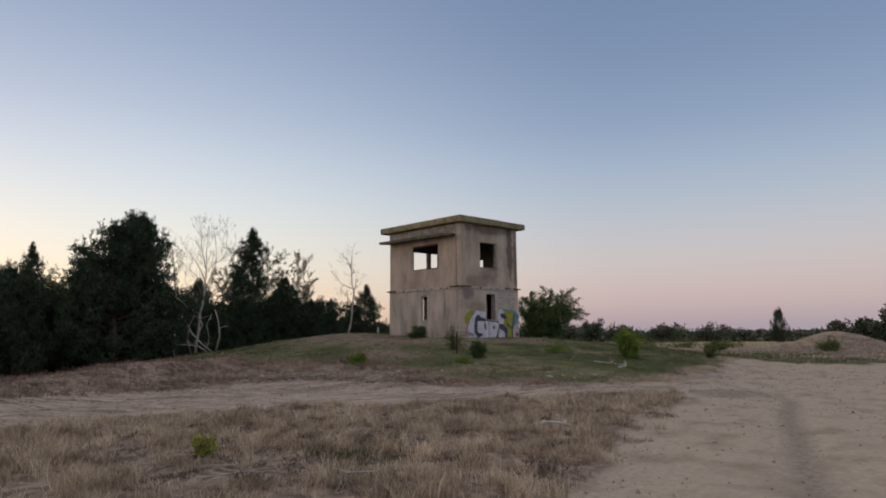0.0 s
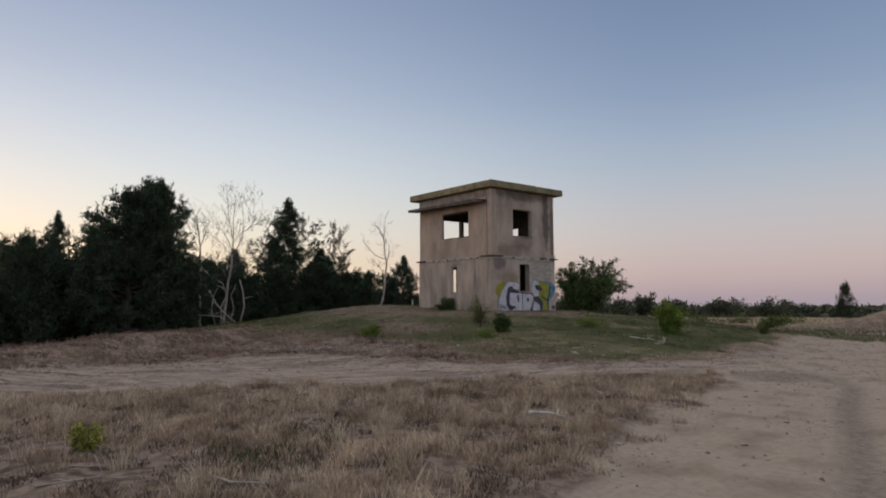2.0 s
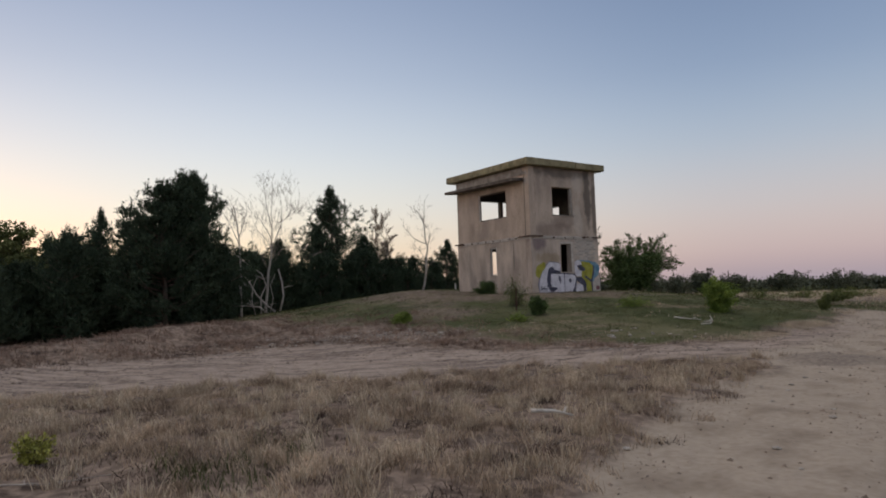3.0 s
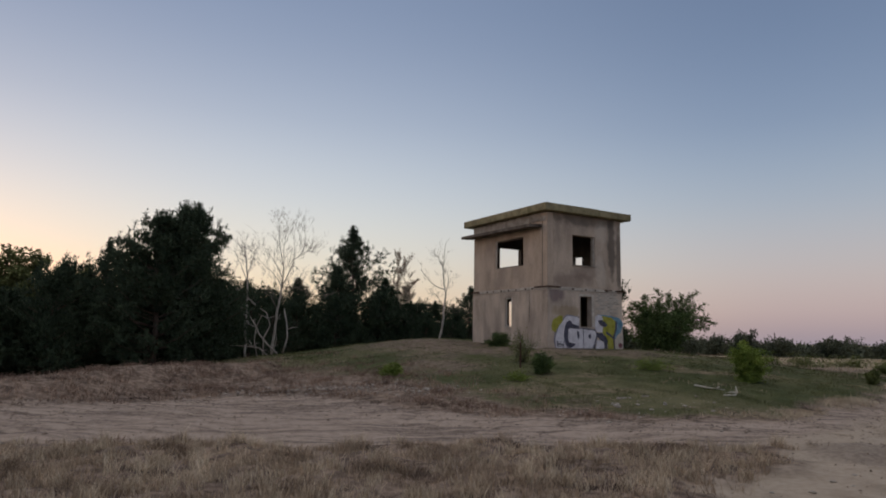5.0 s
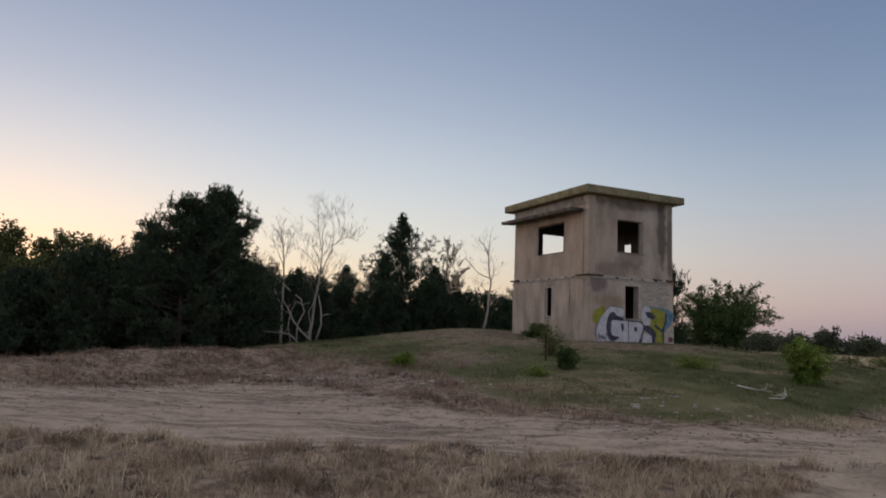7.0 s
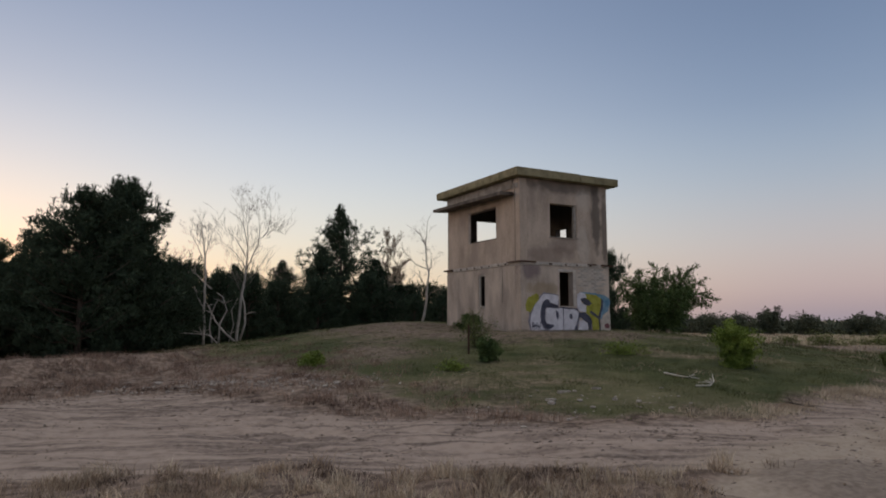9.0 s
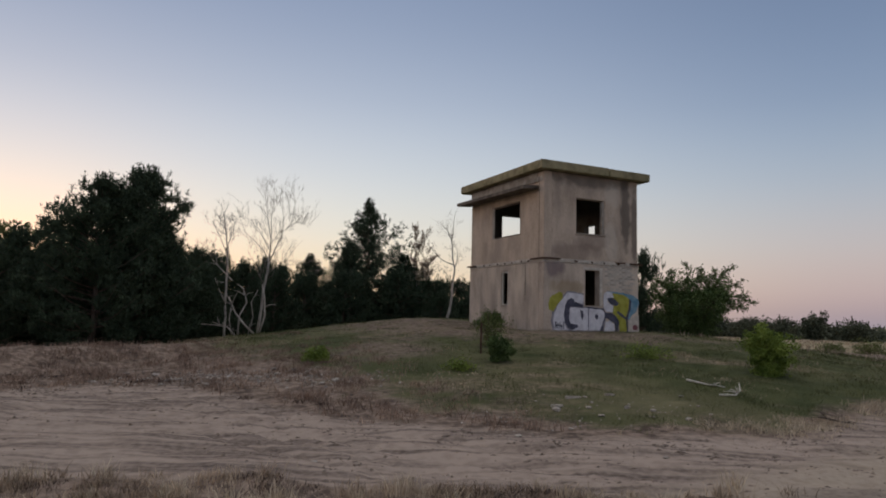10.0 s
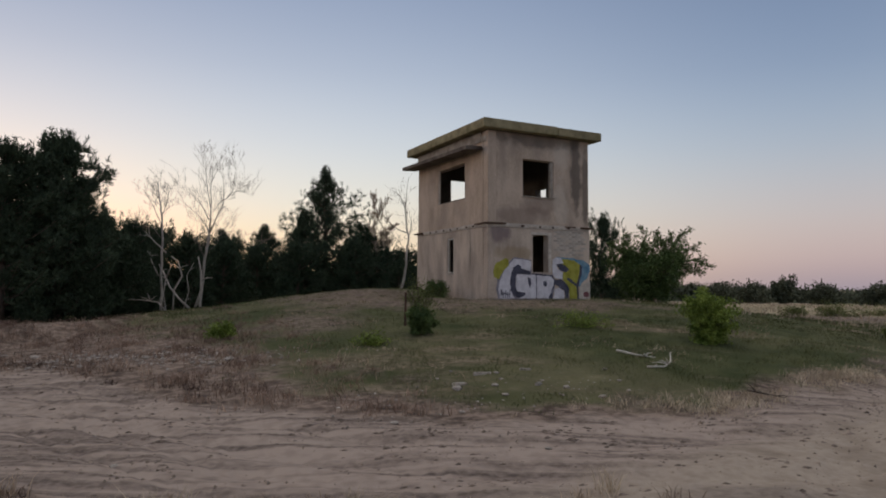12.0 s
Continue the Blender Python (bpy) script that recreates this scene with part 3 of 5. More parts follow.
def frame_ring(y0, y1, z0, z1, axis, depth, w, t):
    """A thin frame standing in an opening."""
    bm = bmesh.new()
    for a0, a1, b0, b1 in ((y0, y0 + w, z0, z1), (y1 - w, y1, z0, z1), (y0 + w, y1 - w, z1 - w, z1), (y0 + w, y1 - w, z0, z0 + w * 0.7)):
        lo, hi = ((depth, a0, b0), (depth + t, a1, b1)) if axis == "y" else ((a0, depth, b0), (a1, depth + t, b1))
        box(bm, lo, hi, 0.004)
    return bm


part("window_frame", frame_ring(2.315, 2.745, 0.90, 2.085, "y", 0.03, 0.04, 0.04), M["frame_pale"], wall_w, "flaking pale window frame")
part("window_frame", frame_ring(1.575, 3.505, 3.375, 4.555, "y", 0.09, 0.05, 0.06), M["dark_timber"], up_w, "dark rotten window frame")
part("window_jamb", box(bmesh.new(), (I + 0.01, 3.42, 3.37), (0.085, 3.51, 4.56), 0.006), M["pale_concrete"], up_w)
part("window_jamb", box(bmesh.new(), (2.42, I + 0.012, 3.38), (2.525, 0.15, 4.55), 0.006), M["concrete"], up_s)
part("window_sill", box(bmesh.new(), (1.28, -0.02, 3.325), (2.57, 0.10, 3.366), 0.008), M["concrete"], up_s)
part("window_sill", box(bmesh.new(), (-0.03, 2.26, 0.835), (0.10, 2.80, 0.876), 0.008), M["pale_concrete"], wall_w, "pale sill")
part("lintel", box(bmesh.new(), (1.62, -0.014, 2.112), (2.44, 0.02, 2.21), 0.006), M["pale_concrete"], wall_s, "pale lintel")
part("door_jamb", box(bmesh.new(), (2.302, -0.016, 0.9), (2.42, 0.06, 2.11), 0.008), M["pale_concrete"], wall_s, "pale repaired jamb")
part("partition", box(bmesh.new(), (2.72, 3.0, Z_FLOOR + 0.06), (2.84, WY - TH, 3.30), 0.01), M["inside"], tower)


def blob_panel(pts, depth0, depth1, jag=0.02, seed=1, axis="x"):
    """A thin flat patch on a wall, its outline given roughly and then roughened."""
    r = random.Random(seed)
    out = []
    for (a, b), (c, d) in zip(pts, pts[1:] + pts[:1]):
        n = max(1, int(math.hypot(c - a, d - b) / 0.08))
        for i in range(n):
            t = i / n
            out.append((a + (c - a) * t + r.uniform(-jag, jag), b + (d - b) * t + r.uniform(-jag, jag)))
    bm = bmesh.new()
    ring = [[bm.verts.new((u, dep, z) if axis == "x" else (dep, u, z)) for u, z in out] for dep in (depth0, depth1)]
    bm.faces.new(ring[1])
    for i in range(len(out)):
        k = (i + 1) % len(out)
        bm.faces.new([ring[0][i], ring[0][k], ring[1][k], ring[1][i]])
    bm.normal_update()
    bmesh.ops.triangulate(bm, faces=bm.faces[:], ngon_method="EAR_CLIP")
    bmesh.ops.recalc_face_normals(bm, faces=bm.faces)
    return bm


# a crack with run-off in the lower wall
part("run_off_stain", blob_panel([(1.11, 2.28), (1.135, 2.28), (1.14, 1.3), (1.12, 0.9), (1.10, 1.6)], 0, -0.004, 0.01, 6, "y"), M["streak"], wall_w, "thin crack with run-off")

# spray-painted letters on the lower wall: grey shadow, lime and blue clouds, white letter bodies, dark outlines
def spray(colour, layer, *pts):
    """One flat painted shape on the lower wall; higher layers lie over lower ones."""
    seed = int(1000 * sum(u + 2 * v for u, v in pts)) % 977
    part("graffiti_patch", blob_panel(list(pts), 0.0, -0.0018 * layer, 0.011, seed), M[colour], wall_s, "spray-painted %s patch" % M[colour].name.split("_")[0])


spray("grey_paint", 2, (0.37, 0.74), (0.61, 1.04), (0.97, 1.38), (1.62, 1.3), (1.64, 0.82), (2.47, 0.83), (2.59, 0.58), (2.47, 0.05), (0.37, 0.05), (0.3, 0.36))
spray("blue", 3, (2.59, 1.42), (3.33, 1.39), (3.76, 1.32), (3.98, 1.2), (4.04, 1.03), (3.89, 0.72), (3.68, 0.59), (3.59, 0.43), (3.49, 0.53), (3.62, 0.84), (3.67, 1.1), (3.33, 1.31), (2.86, 1.36))
spray("pale_concrete", 3, (3.6, 0.42), (3.8, 0.56), (4.02, 0.65), (4.03, 0.03), (3.55, 0.04))
spray("red", 4, (3.73, 0.23), (3.89, 0.3), (3.99, 0.21), (3.95, 0.1), (3.76, 0.1))
spray("lime", 3, (0.34, 1.19), (0.65, 1.34), (0.77, 1.27), (0.76, 1.1), (0.52, 0.87), (0.41, 0.65), (0.22, 0.74), (0.19, 0.92), (0.25, 1.08))
spray("white", 6, (0.97, 1.32), (1.26, 1.31), (1.62, 1.26), (1.6, 0.95), (1.22, 1.01), (1.11, 1.12), (0.93, 1.05), (0.85, 0.81), (0.81, 0.51), (0.85, 0.27), (0.99, 0.06), (0.44, 0.06), (0.38, 0.33), (0.44, 0.62), (0.61, 0.95))
spray("ink", 7, (1.11, 1.14), (1.23, 1.1), (1.24, 1.01), (1.6, 0.91), (1.6, 0.82), (1.09, 0.85), (1.02, 0.75), (1.01, 0.45), (1.08, 0.28), (1.4, 0.24), (1.36, 0.15), (1.15, 0.08), (0.97, 0.14), (0.85, 0.32), (0.82, 0.63), (0.88, 0.9), (0.97, 1.05))
spray("white", 8, (1.07, 0.83), (1.62, 0.81), (1.88, 0.85), (2.44, 0.79), (2.55, 0.67), (2.51, 0.46), (2.4, 0.22), (2.37, 0.06), (1.16, 0.06), (1.4, 0.16), (1.41, 0.24), (1.08, 0.28), (1.02, 0.45))
spray("ink", 9, (1.48, 0.76), (1.54, 0.7), (1.59, 0.74), (1.62, 0.54), (1.57, 0.41), (1.51, 0.54))
spray("ink", 9, (1.8, 0.82), (1.83, 0.82), (1.84, 0.06), (1.81, 0.06))
spray("ink", 9, (2.09, 0.6), (2.2, 0.63), (2.25, 0.52), (2.18, 0.42), (2.1, 0.5))
spray("ink", 9, (1.67, 0.88), (2.44, 0.81), (2.59, 0.66), (2.53, 0.45), (2.43, 0.26), (2.4, 0.29), (2.49, 0.49), (2.53, 0.66), (2.41, 0.77), (1.67, 0.82))
spray("ink", 9, (2.3, 0.06), (2.38, 0.24), (2.47, 0.21), (2.46, 0.06))
spray("lime", 6, (2.88, 1.36), (3.33, 1.32), (3.59, 1.19), (3.61, 1.02), (3.5, 0.68), (3.45, 0.53), (3.52, 0.31), (3.47, 0.04), (3.17, 0.04), (3.13, 0.37), (3.01, 0.55), (2.87, 0.68), (2.89, 0.9), (3.12, 1.01), (3.04, 1.1), (2.84, 1.21))
spray("white", 7, (2.48, 1.32), (2.59, 1.4), (2.82, 1.38), (2.91, 1.21), (2.63, 1.17), (2.66, 1.05), (2.89, 0.91), (2.86, 0.7), (2.59, 0.71), (2.48, 0.86), (2.45, 1.11))
spray("ink", 8, (2.62, 1.17), (2.82, 1.2), (3.05, 1.09), (3.14, 1.01), (3.01, 0.92), (2.78, 0.97))
spray("ink", 8, (2.55, 0.68), (2.79, 0.68), (3.02, 0.55), (3.14, 0.37), (3.1, 0.07), (2.98, 0.06), (2.95, 0.3), (2.74, 0.42), (2.55, 0.52))
spray("white", 7, (2.56, 0.37), (2.74, 0.41), (2.94, 0.29), (2.96, 0.05), (2.49, 0.05), (2.53, 0.21))
spray("ink", 9, (3.08, 0.76), (3.45, 0.54), (3.42, 0.46), (3.04, 0.68))
spray("ink", 7, (3.59, 1.2), (3.69, 1.1), (3.65, 0.83), (3.52, 0.46), (3.55, 0.04), (3.48, 0.04), (3.44, 0.49), (3.57, 0.84))
for u, w, h in ((0.46, 0.05, 0.26), (0.55, 0.03, 0.20), (0.61, 0.06, 0.24), (0.70, 0.03, 0.18), (0.77, 0.06, 0.27)):
    spray("ink", 8, (u, 0.08), (u + 0.03, 0.08), (u + w, 0.08 + h), (u + w - 0.03, 0.08 + h))
spray("ink", 8, (0.45, 0.20), (0.60, 0.24), (0.82, 0.19), (0.82, 0.16), (0.60, 0.20), (0.45, 0.16))

# bared brick courses beside the narrow opening, proud of the plaster
bm = box(bmesh.new(), (0, -0.008, 0), (0.235, 0.004, 0.062), 0.004)
brick_mesh = bpy.data.meshes.new("brick")
bm.to_mesh(brick_mesh)
bm.free()
brick_mesh.materials.append(M["brick"])
rng = random.Random(9)
for row in range(11):
    z = 1.47 + row * 0.075
    for col in range(7):
        x = 2.52 + col * 0.248 + (0.124 if row % 2 else 0)
        if x > 3.74 or rng.random() < 0.12 or (row < 2 and rng.random() < 0.5):
            continue
        b = new("brick", brick_mesh)
        b.location = (x, rng.uniform(-0.001, 0.003), z)
        b.parent = wall_s


# ---------------------------------------------------------------- trees
def sprigs(rng, c, d, n, length, width, spread):
    """n narrow leaves or needles at each centre c, fanned about the direction d."""
    c, d = np.repeat(c, n, 0), np.repeat(d, n, 0)
    k = len(c)
    way = d + rng.normal(0, spread, (k, 3))
    way /= np.linalg.norm(way, axis=1, keepdims=True) + 1e-9
    side = np.cross(way, rng.normal(0, 1, (k, 3)))
    side /= np.linalg.norm(side, axis=1, keepdims=True) + 1e-9
    ln = length * rng.uniform(0.6, 1.3, (k, 1))
    w = width * rng.uniform(0.7, 1.3, (k, 1))
    mid = c + way * ln * 0.45
    return np.stack([c - way * ln * 0.1 , mid + side * w, c + way * ln, ], 1).reshape(-1, 3), np.stack([c - way * ln * 0.1, c + way * ln, mid - side * w], 1).reshape(-1, 3)


def pine(H, R, seed, label, low=0.05, power=0.7, dense=1.0, needle=0.17):
    rng = np.random.default_rng(seed)
    t = thing("pine_tree", pose(0, 0, 0), label, "tree", "pines at the edge of the heath")
    trunk, twigs = Tubes(), Tubes()
    bend = rng.uniform(-0.12, 0.12, 2)
    zs = np.linspace(-0.3, H * 0.98, 9)
    axis = [(bend[0] * math.sin(z * 1.1), bend[1] * math.sin(z * 0.8 + 1), z) for z in zs]
    trunk.add(axis, [0.022 * H * (1 - 0.95 * i / 8) + 0.01 for i in range(9)], 7)
    C, D = [], []
    lobes = rng.uniform(0, 6.28, 4)
    n_whorl = int(H * 4.2 * dense)
    for i in range(n_whorl):
        u = low + (1 - low) * (i + rng.uniform(0, 0.8)) / n_whorl
        z = u * H
        prof = (1 - u) ** power * (0.72 + 0.28 * min(1, u * 5))
        for _ in range(rng.integers(5, 8)):
            a = rng.uniform(0, 6.283)
            lobe = 1 + 0.22 * math.sin(a * 2 + lobes[0] + u * 3) + 0.2 * math.sin(a * 3 + lobes[1] - u * 7)
            ln = max(0.16, R * prof * lobe * rng.uniform(0.6, 1.12))
            rise = 0.12 + 0.55 * u + rng.uniform(-0.12, 0.2)
            d = np.array([math.cos(a), math.sin(a), rise])
            p0 = np.array([bend[0] * math.sin(z * 1.1), bend[1] * math.sin(z * 0.8 + 1), z])
            up = np.array([0, 0, 0.22 * ln])
            twigs.add([p0, p0 + d * ln * 0.5, p0 + d * ln + up * 0.6], [0.012 + 0.01 * ln, 0.01 + 0.005 * ln, 0.004], 3)
            k = int(3 + 5.5 * ln)
            f = rng.uniform(0.22, 1.0, (k, 1)) ** 0.6
            heart = p0 + d * ln * f + up * f * f * 0.6 + np.clip(rng.normal(0, 1, (k, 3)), -1.5, 1.5) * np.array([1, 1, 0.55]) * (0.05 + 0.085 * ln)
            m = max(3, int(6 * dense))
            pts = np.repeat(heart, m, 0) + np.clip(rng.normal(0, 1, (k * m, 3)), -1.6, 1.6) * np.array([0.085, 0.085, 0.07])
            C.append(pts)
            D.append(d * 0.35 + np.array([0, 0, 0.75]) + rng.normal(0, 0.3, (k * m, 3)))
            tip = p0 + d * ln + up * 0.6
            C.append(tip + np.array([0, 0, 1]) * rng.uniform(0, 0.38, (6, 1)) + rng.normal(0, 0.03, (6, 3)))
            D.append(np.tile([0, 0, 1.0], (6, 1)) + d * 0.2)
    top = np.array(axis[-1])
    C.append(top + rng.normal(0, 0.05, (14, 3)) - np.array([0, 0, 1]) * rng.uniform(0, 0.5, (14, 1)))
    D.append(np.tile([0, 0, 1.0], (14, 1)) + rng.normal(0, 0.4, (14, 3)))
    C, D = np.concatenate(C), np.concatenate(D)
    C[:, 2] = np.maximum(C[:, 2], 0.05)
    a, _ = sprigs(rng, C, D, 3, needle * 1.1, 0.03, 0.6)
    part("trunk", trunk.mesh("trunk"), M["bark"], t, smooth=True)
    tagged(part("branchwork", twigs.mesh("branchwork"), M["bark"], t), kind="stuff")
    part("crown", tri_mesh("crown", a), M["needle"], t, "dark green needles")
    return t


def grow(T, rng, p, d, ln, r, depth, out, up=0.12, wild=0.25, kids=(3, 5), sides=(7, 5, 4, 3, 3)):
    """A bent limb with side limbs; the tips and their ways are collected in out."""
    pts, rad, n = [Vector(p)], [r], 6
    d = Vector(d).normalized()
    for i in range(n):
        d = (d + Vector(rng.normal(0, wild * 0.4, 3)) + Vector((0, 0, up * 0.4))).normalized()
        pts.append(pts[-1] + d * ln / n)
        rad.append(max(0.0035, r * (1 - 0.8 * (i + 1) / n)))
        out.append((pts[-1].copy(), d.copy(), depth))
    T.add(pts, rad, sides[min(len(sides) - 1, max(0, 4 - depth))])
    if depth == 0:
        return
    for _ in range(rng.integers(kids[0], kids[1] + 1)):
        k = rng.integers(2, n + 1)
        side = Vector(rng.normal(0, 1, 3))
        side = (side - side.dot(d) * d).normalized()
        grow(T, rng, pts[k], d * 0.75 + side * rng.uniform(0.45, 0.95), ln * rng.uniform(0.45, 0.7), max(0.0055, rad[k] * 0.55), depth - 1, out, up, wild, kids, sides)


def bare_tree(name, label, base, stems, seed, leaves=None, depth=3, kids=(3, 5), up=0.16, wild=0.22, wood="deadwood", reach=(0.14, 0.30), crook=0.05):
    """A dead or nearly bare tree: stems of (lean, length, radius)."""
    rng = np.random.default_rng(seed)
    t = thing(name, pose(base[0], base[1], ground_z(*base)), label, "tree")
    T, F, tips = Tubes(), Tubes(), []
    for lean, ln, r in stems:
        out = []
        d = Vector(lean).normalized()
        pts, rad, n = [Vector((0, 0, -0.15))], [r], 9
        for i in range(n):
            d = (d + Vector(rng.normal(0, crook, 3)) + Vector((0, 0, crook))).normalized()
            pts.append(pts[-1] + d * ln / n)
            rad.append(max(0.006, r * (1 - 0.88 * (i + 1) / n)))
        T.add(pts, rad, 8)
        for k in range(3, n + 1):
            for _ in range(rng.integers(1, 3) + (depth > 3)):
                a = rng.uniform(0, 6.283)
                side = Vector((math.cos(a), math.sin(a), rng.uniform(0.15, 0.9)))
                grow(F, rng, pts[k], d * 0.5 + side * 0.7, ln * rng.uniform(*reach) * (1.15 - 0.4 * k / n), rad[k] * 0.42, depth - 1, out, up, wild, kids)
        tips += out
    part("trunk", T.mesh("trunk"), M[wood], t, smooth=True)
    tagged(part("branchwork", F.mesh("branchwork"), M["twigwood" if wood == "deadwood" else wood], t), kind="stuff")
    if leaves:
        c = np.array([p for p, _, k in tips if k <= 1])
        pick = rng.random(len(c)) < leaves[1]
        a, b = sprigs(rng, c[pick], rng.normal(0, 1, (pick.sum(), 3)), leaves[2], leaves[3], leaves[3] * 0.35, 1.0)
        part("crown", tri_mesh("crown", np.concatenate([a, b])), M[leaves[0]], t, "sparse withered leaves")
    return t


def leafy(name, label, base, H, R, seed, mat, n_stem=9, leaf=0.07, count=5200, category="shrub", group="", flat_top=0.0, trunk=0.0, open_=0.35):
    """A shrub or small broadleaf tree: stems from the foot and clumps of leaves with gaps between them."""
    rng = np.random.default_rng(seed)
    t = thing(name, pose(base[0], base[1], ground_z(*base) - 0.02), label, category, group)
    T, C = Tubes(), []
    per = max(3, count // (n_stem * 14))
    for i in range(n_stem):
        a = 6.283 * i / n_stem + rng.uniform(-0.4, 0.4)
        reach = R * rng.uniform(0.25, 1.0)
        hh = H * (1 - (0.62 - 0.4 * flat_top) * (reach / R) ** 2) * rng.uniform(0.8, 1.05)
        foot = Vector((math.cos(a), math.sin(a), 0)) * min(0.12, R * 0.1)
        start = foot + Vector((0, 0, trunk))
        tip = Vector((math.cos(a) * reach, math.sin(a) * reach, hh))
        mid = start.lerp(tip, 0.5) + Vector((math.cos(a) * reach * -0.12, math.sin(a) * reach * -0.12, hh * 0.1))
        r = 0.012 * H + 0.004
        T.add([foot + Vector((0, 0, -0.1)), start, mid, tip], [r * 1.2, r, r * 0.6, 0.004], 5)
        for k in range(14):
            s = rng.uniform(0.3 if trunk else 0.05, 1.04)
            p = start.lerp(mid, s * 2) if s < 0.5 else mid.lerp(tip, s * 2 - 1)
            q = p + Vector(np.clip(rng.normal(0, 1, 3), -1.3, 1.3)) * R * 0.2
            q.z = max(q.z, 0.08 + trunk * 0.5)
            T.add([p, p.lerp(q, 0.6), q], [r * 0.25, r * 0.16, 0.003], 3)
            C.append(np.array(q) + np.clip(rng.normal(0, 1, (per, 3)), -1.3, 1.3) * np.array([1, 1, 0.75]) * R * open_ * rng.uniform(0.22, 0.48))
            C.append(np.array(p.lerp(q, rng.uniform(0, 1))) + np.clip(rng.normal(0, 1, (per // 2, 3)), -1.3, 1.3) * R * 0.10)
    C = np.concatenate(C)
    C[:, 2] = np.maximum(C[:, 2], 0.04)
    a, b = sprigs(rng, C, rng.normal(0, 1, C.shape) + np.array([0, 0, 0.3]), 2, leaf, leaf * 0.33, 0.6)
    part("stems", T.mesh("stems"), M["bark"], t)
    part("foliage", tri_mesh("foliage", np.concatenate([a, b])), M[mat], t)
    return t


# pines: three built, the rest copies of them, each set down on the ground
big = pine(6.15, 2.5, 11, "broad dark pine with a ragged top beside the track", 0.02, 0.66, 1.45)
big.matrix_world = pose(-11.9, 6.9, ground_z(-11.9, 6.9) - 0.05) @ Matrix.Diagonal((1, 1, 0.96, 1))
spire = pine(8.9, 4.2, 12, "tall pointed pine behind the mound", 0.02, 0.98, 1.0, 0.2)
spire.matrix_world = pose(2.2, 24.2, ground_z(2.2, 24.2) - 0.05)
young = pine(3.6, 1.7, 13, "young bushy pine in the dark thicket", 0.01, 0.62, 1.1, 0.17)
young.matrix_world = pose(-9.6, 12.0, ground_z(-9.6, 12.0) - 0.05)


def plant(src, x, y, rz, s, sz=None, label=""):
    ob = copy_thing(src, pose(x, y, ground_z(x, y) - 0.05, 0, 0, rz) @ Matrix.Diagonal((s, s, sz or s, 1)))
    if label:
        ob["label"] = label
    return ob


for x, y, rz, s, sz in ((-13.32, 5.26, 130, 0.9, 0.90), (-15.2, 8.2, 40, 0.8, 0.54), (-17.8, 6.2, 200, 0.8, 0.46), (-20.6, 8.6, 300, 0.85, 0.52),
                        (-10.7, 9.6, 250, 0.7, 0.60), (-22.8, 4.8, 80, 0.85, 0.46), (-18.9, 12.4, 10, 0.9, 0.52), (-15.6, 12.0, 330, 0.85, 0.54)):
    plant(big, x, y, rz, s, sz, "bushy dark pine in the thicket by the track")
for x, y, rz, s, sz in ((5.6, 25.5, 70, 0.8, 0.62), (-1.5, 25.0, 160, 0.85, 0.58), (9.4, 19.8, 240, 0.62, 0.55), (-14.25, 14.04, 20, 0.42, 0.62), (-2.8, 34, 300, 0.9, 0.62),
                        (0.4, 22.4, 110, 0.8, 0.66), (3.9, 22.2, 35, 0.75, 0.60)):
    plant(spire, x, y, rz, s, sz, "slender pine behind the mound")
for x, y, rz, s in ((-6.9, 16.8, 0, 1.05), (-4.8, 19.6, 70, 1.0), (-8.9, 15.6, 140, 1.0), (-5.9, 22.6, 210, 1.05), (-2.6, 21.8, 30, 1.0), (-0.6, 19.8, 95, 1.05),
                    (2.9, 20.3, 260, 1.1), (5.2, 20.8, 310, 1.0), (6.9, 22.6, 15, 1.0), (4.4, 17.2, 45, 0.75), (6.6, 17.6, 180, 0.9), (-12.4, 10.2, 88, 1.15),
                    (-16.4, 5.2, 150, 0.9), (-19.2, 3.8, 222, 0.95), (-21.4, 2.6, 17, 1.0), (-10.9, 13.9, 61, 1.2), (-13.2, 9.2, 93, 1.1), (-24.0, 3.6, 260, 1.1),
                    (-15.9, 9.6, 12, 1.1), (-9.3, 18.4, 199, 1.2), (8.6, 23.4, 125, 1.05), (-3.4, 26.0, 290, 1.2), (10.2, 9.9, 77, 0.8), (-8.0, 20.5, 310, 1.2)):
    plant(young, x, y, rz, s * 1.05, s)

plant(young, 11.2, 7.77, 130, 0.85, 1.2, "upright dark pine behind the tower")

# round-headed oaks behind the thicket
for k, (x, y, hh, rr) in enumerate(((-16.6, 21.2, 5.5, 1.7), (-13.8, 22.2, 5.4, 1.6), (-18.6, 20.8, 5.6, 1.7), (-21.0, 21.6, 6.6, 1.7), (-23.4, 19.8, 5.6, 1.9), (-11.6, 23.4, 5.2, 1.6),
                                    (-15.2, 20.6, 5.2, 1.4), (-9.2, 24.6, 4.7, 1.7), (-19.9, 18.8, 4.9, 1.5), (-17.4, 18.4, 4.6, 1.4))):
    leafy("oak_tree", "round-headed young oak against the afterglow", (x, y), hh, rr, 40 + k, "oakleaf", 10, 0.15, 2800, "tree", "oaks behind the thicket", 0.55, 1.2, 0.30)

# a thin withered birch behind, dead birches by the thicket, a dead tree beside the tower
ALONG, AWAY = Vector((0.89, -0.456, 0)), Vector((0.456, 0.89, 0))     # along the heath's edge, and away from the track


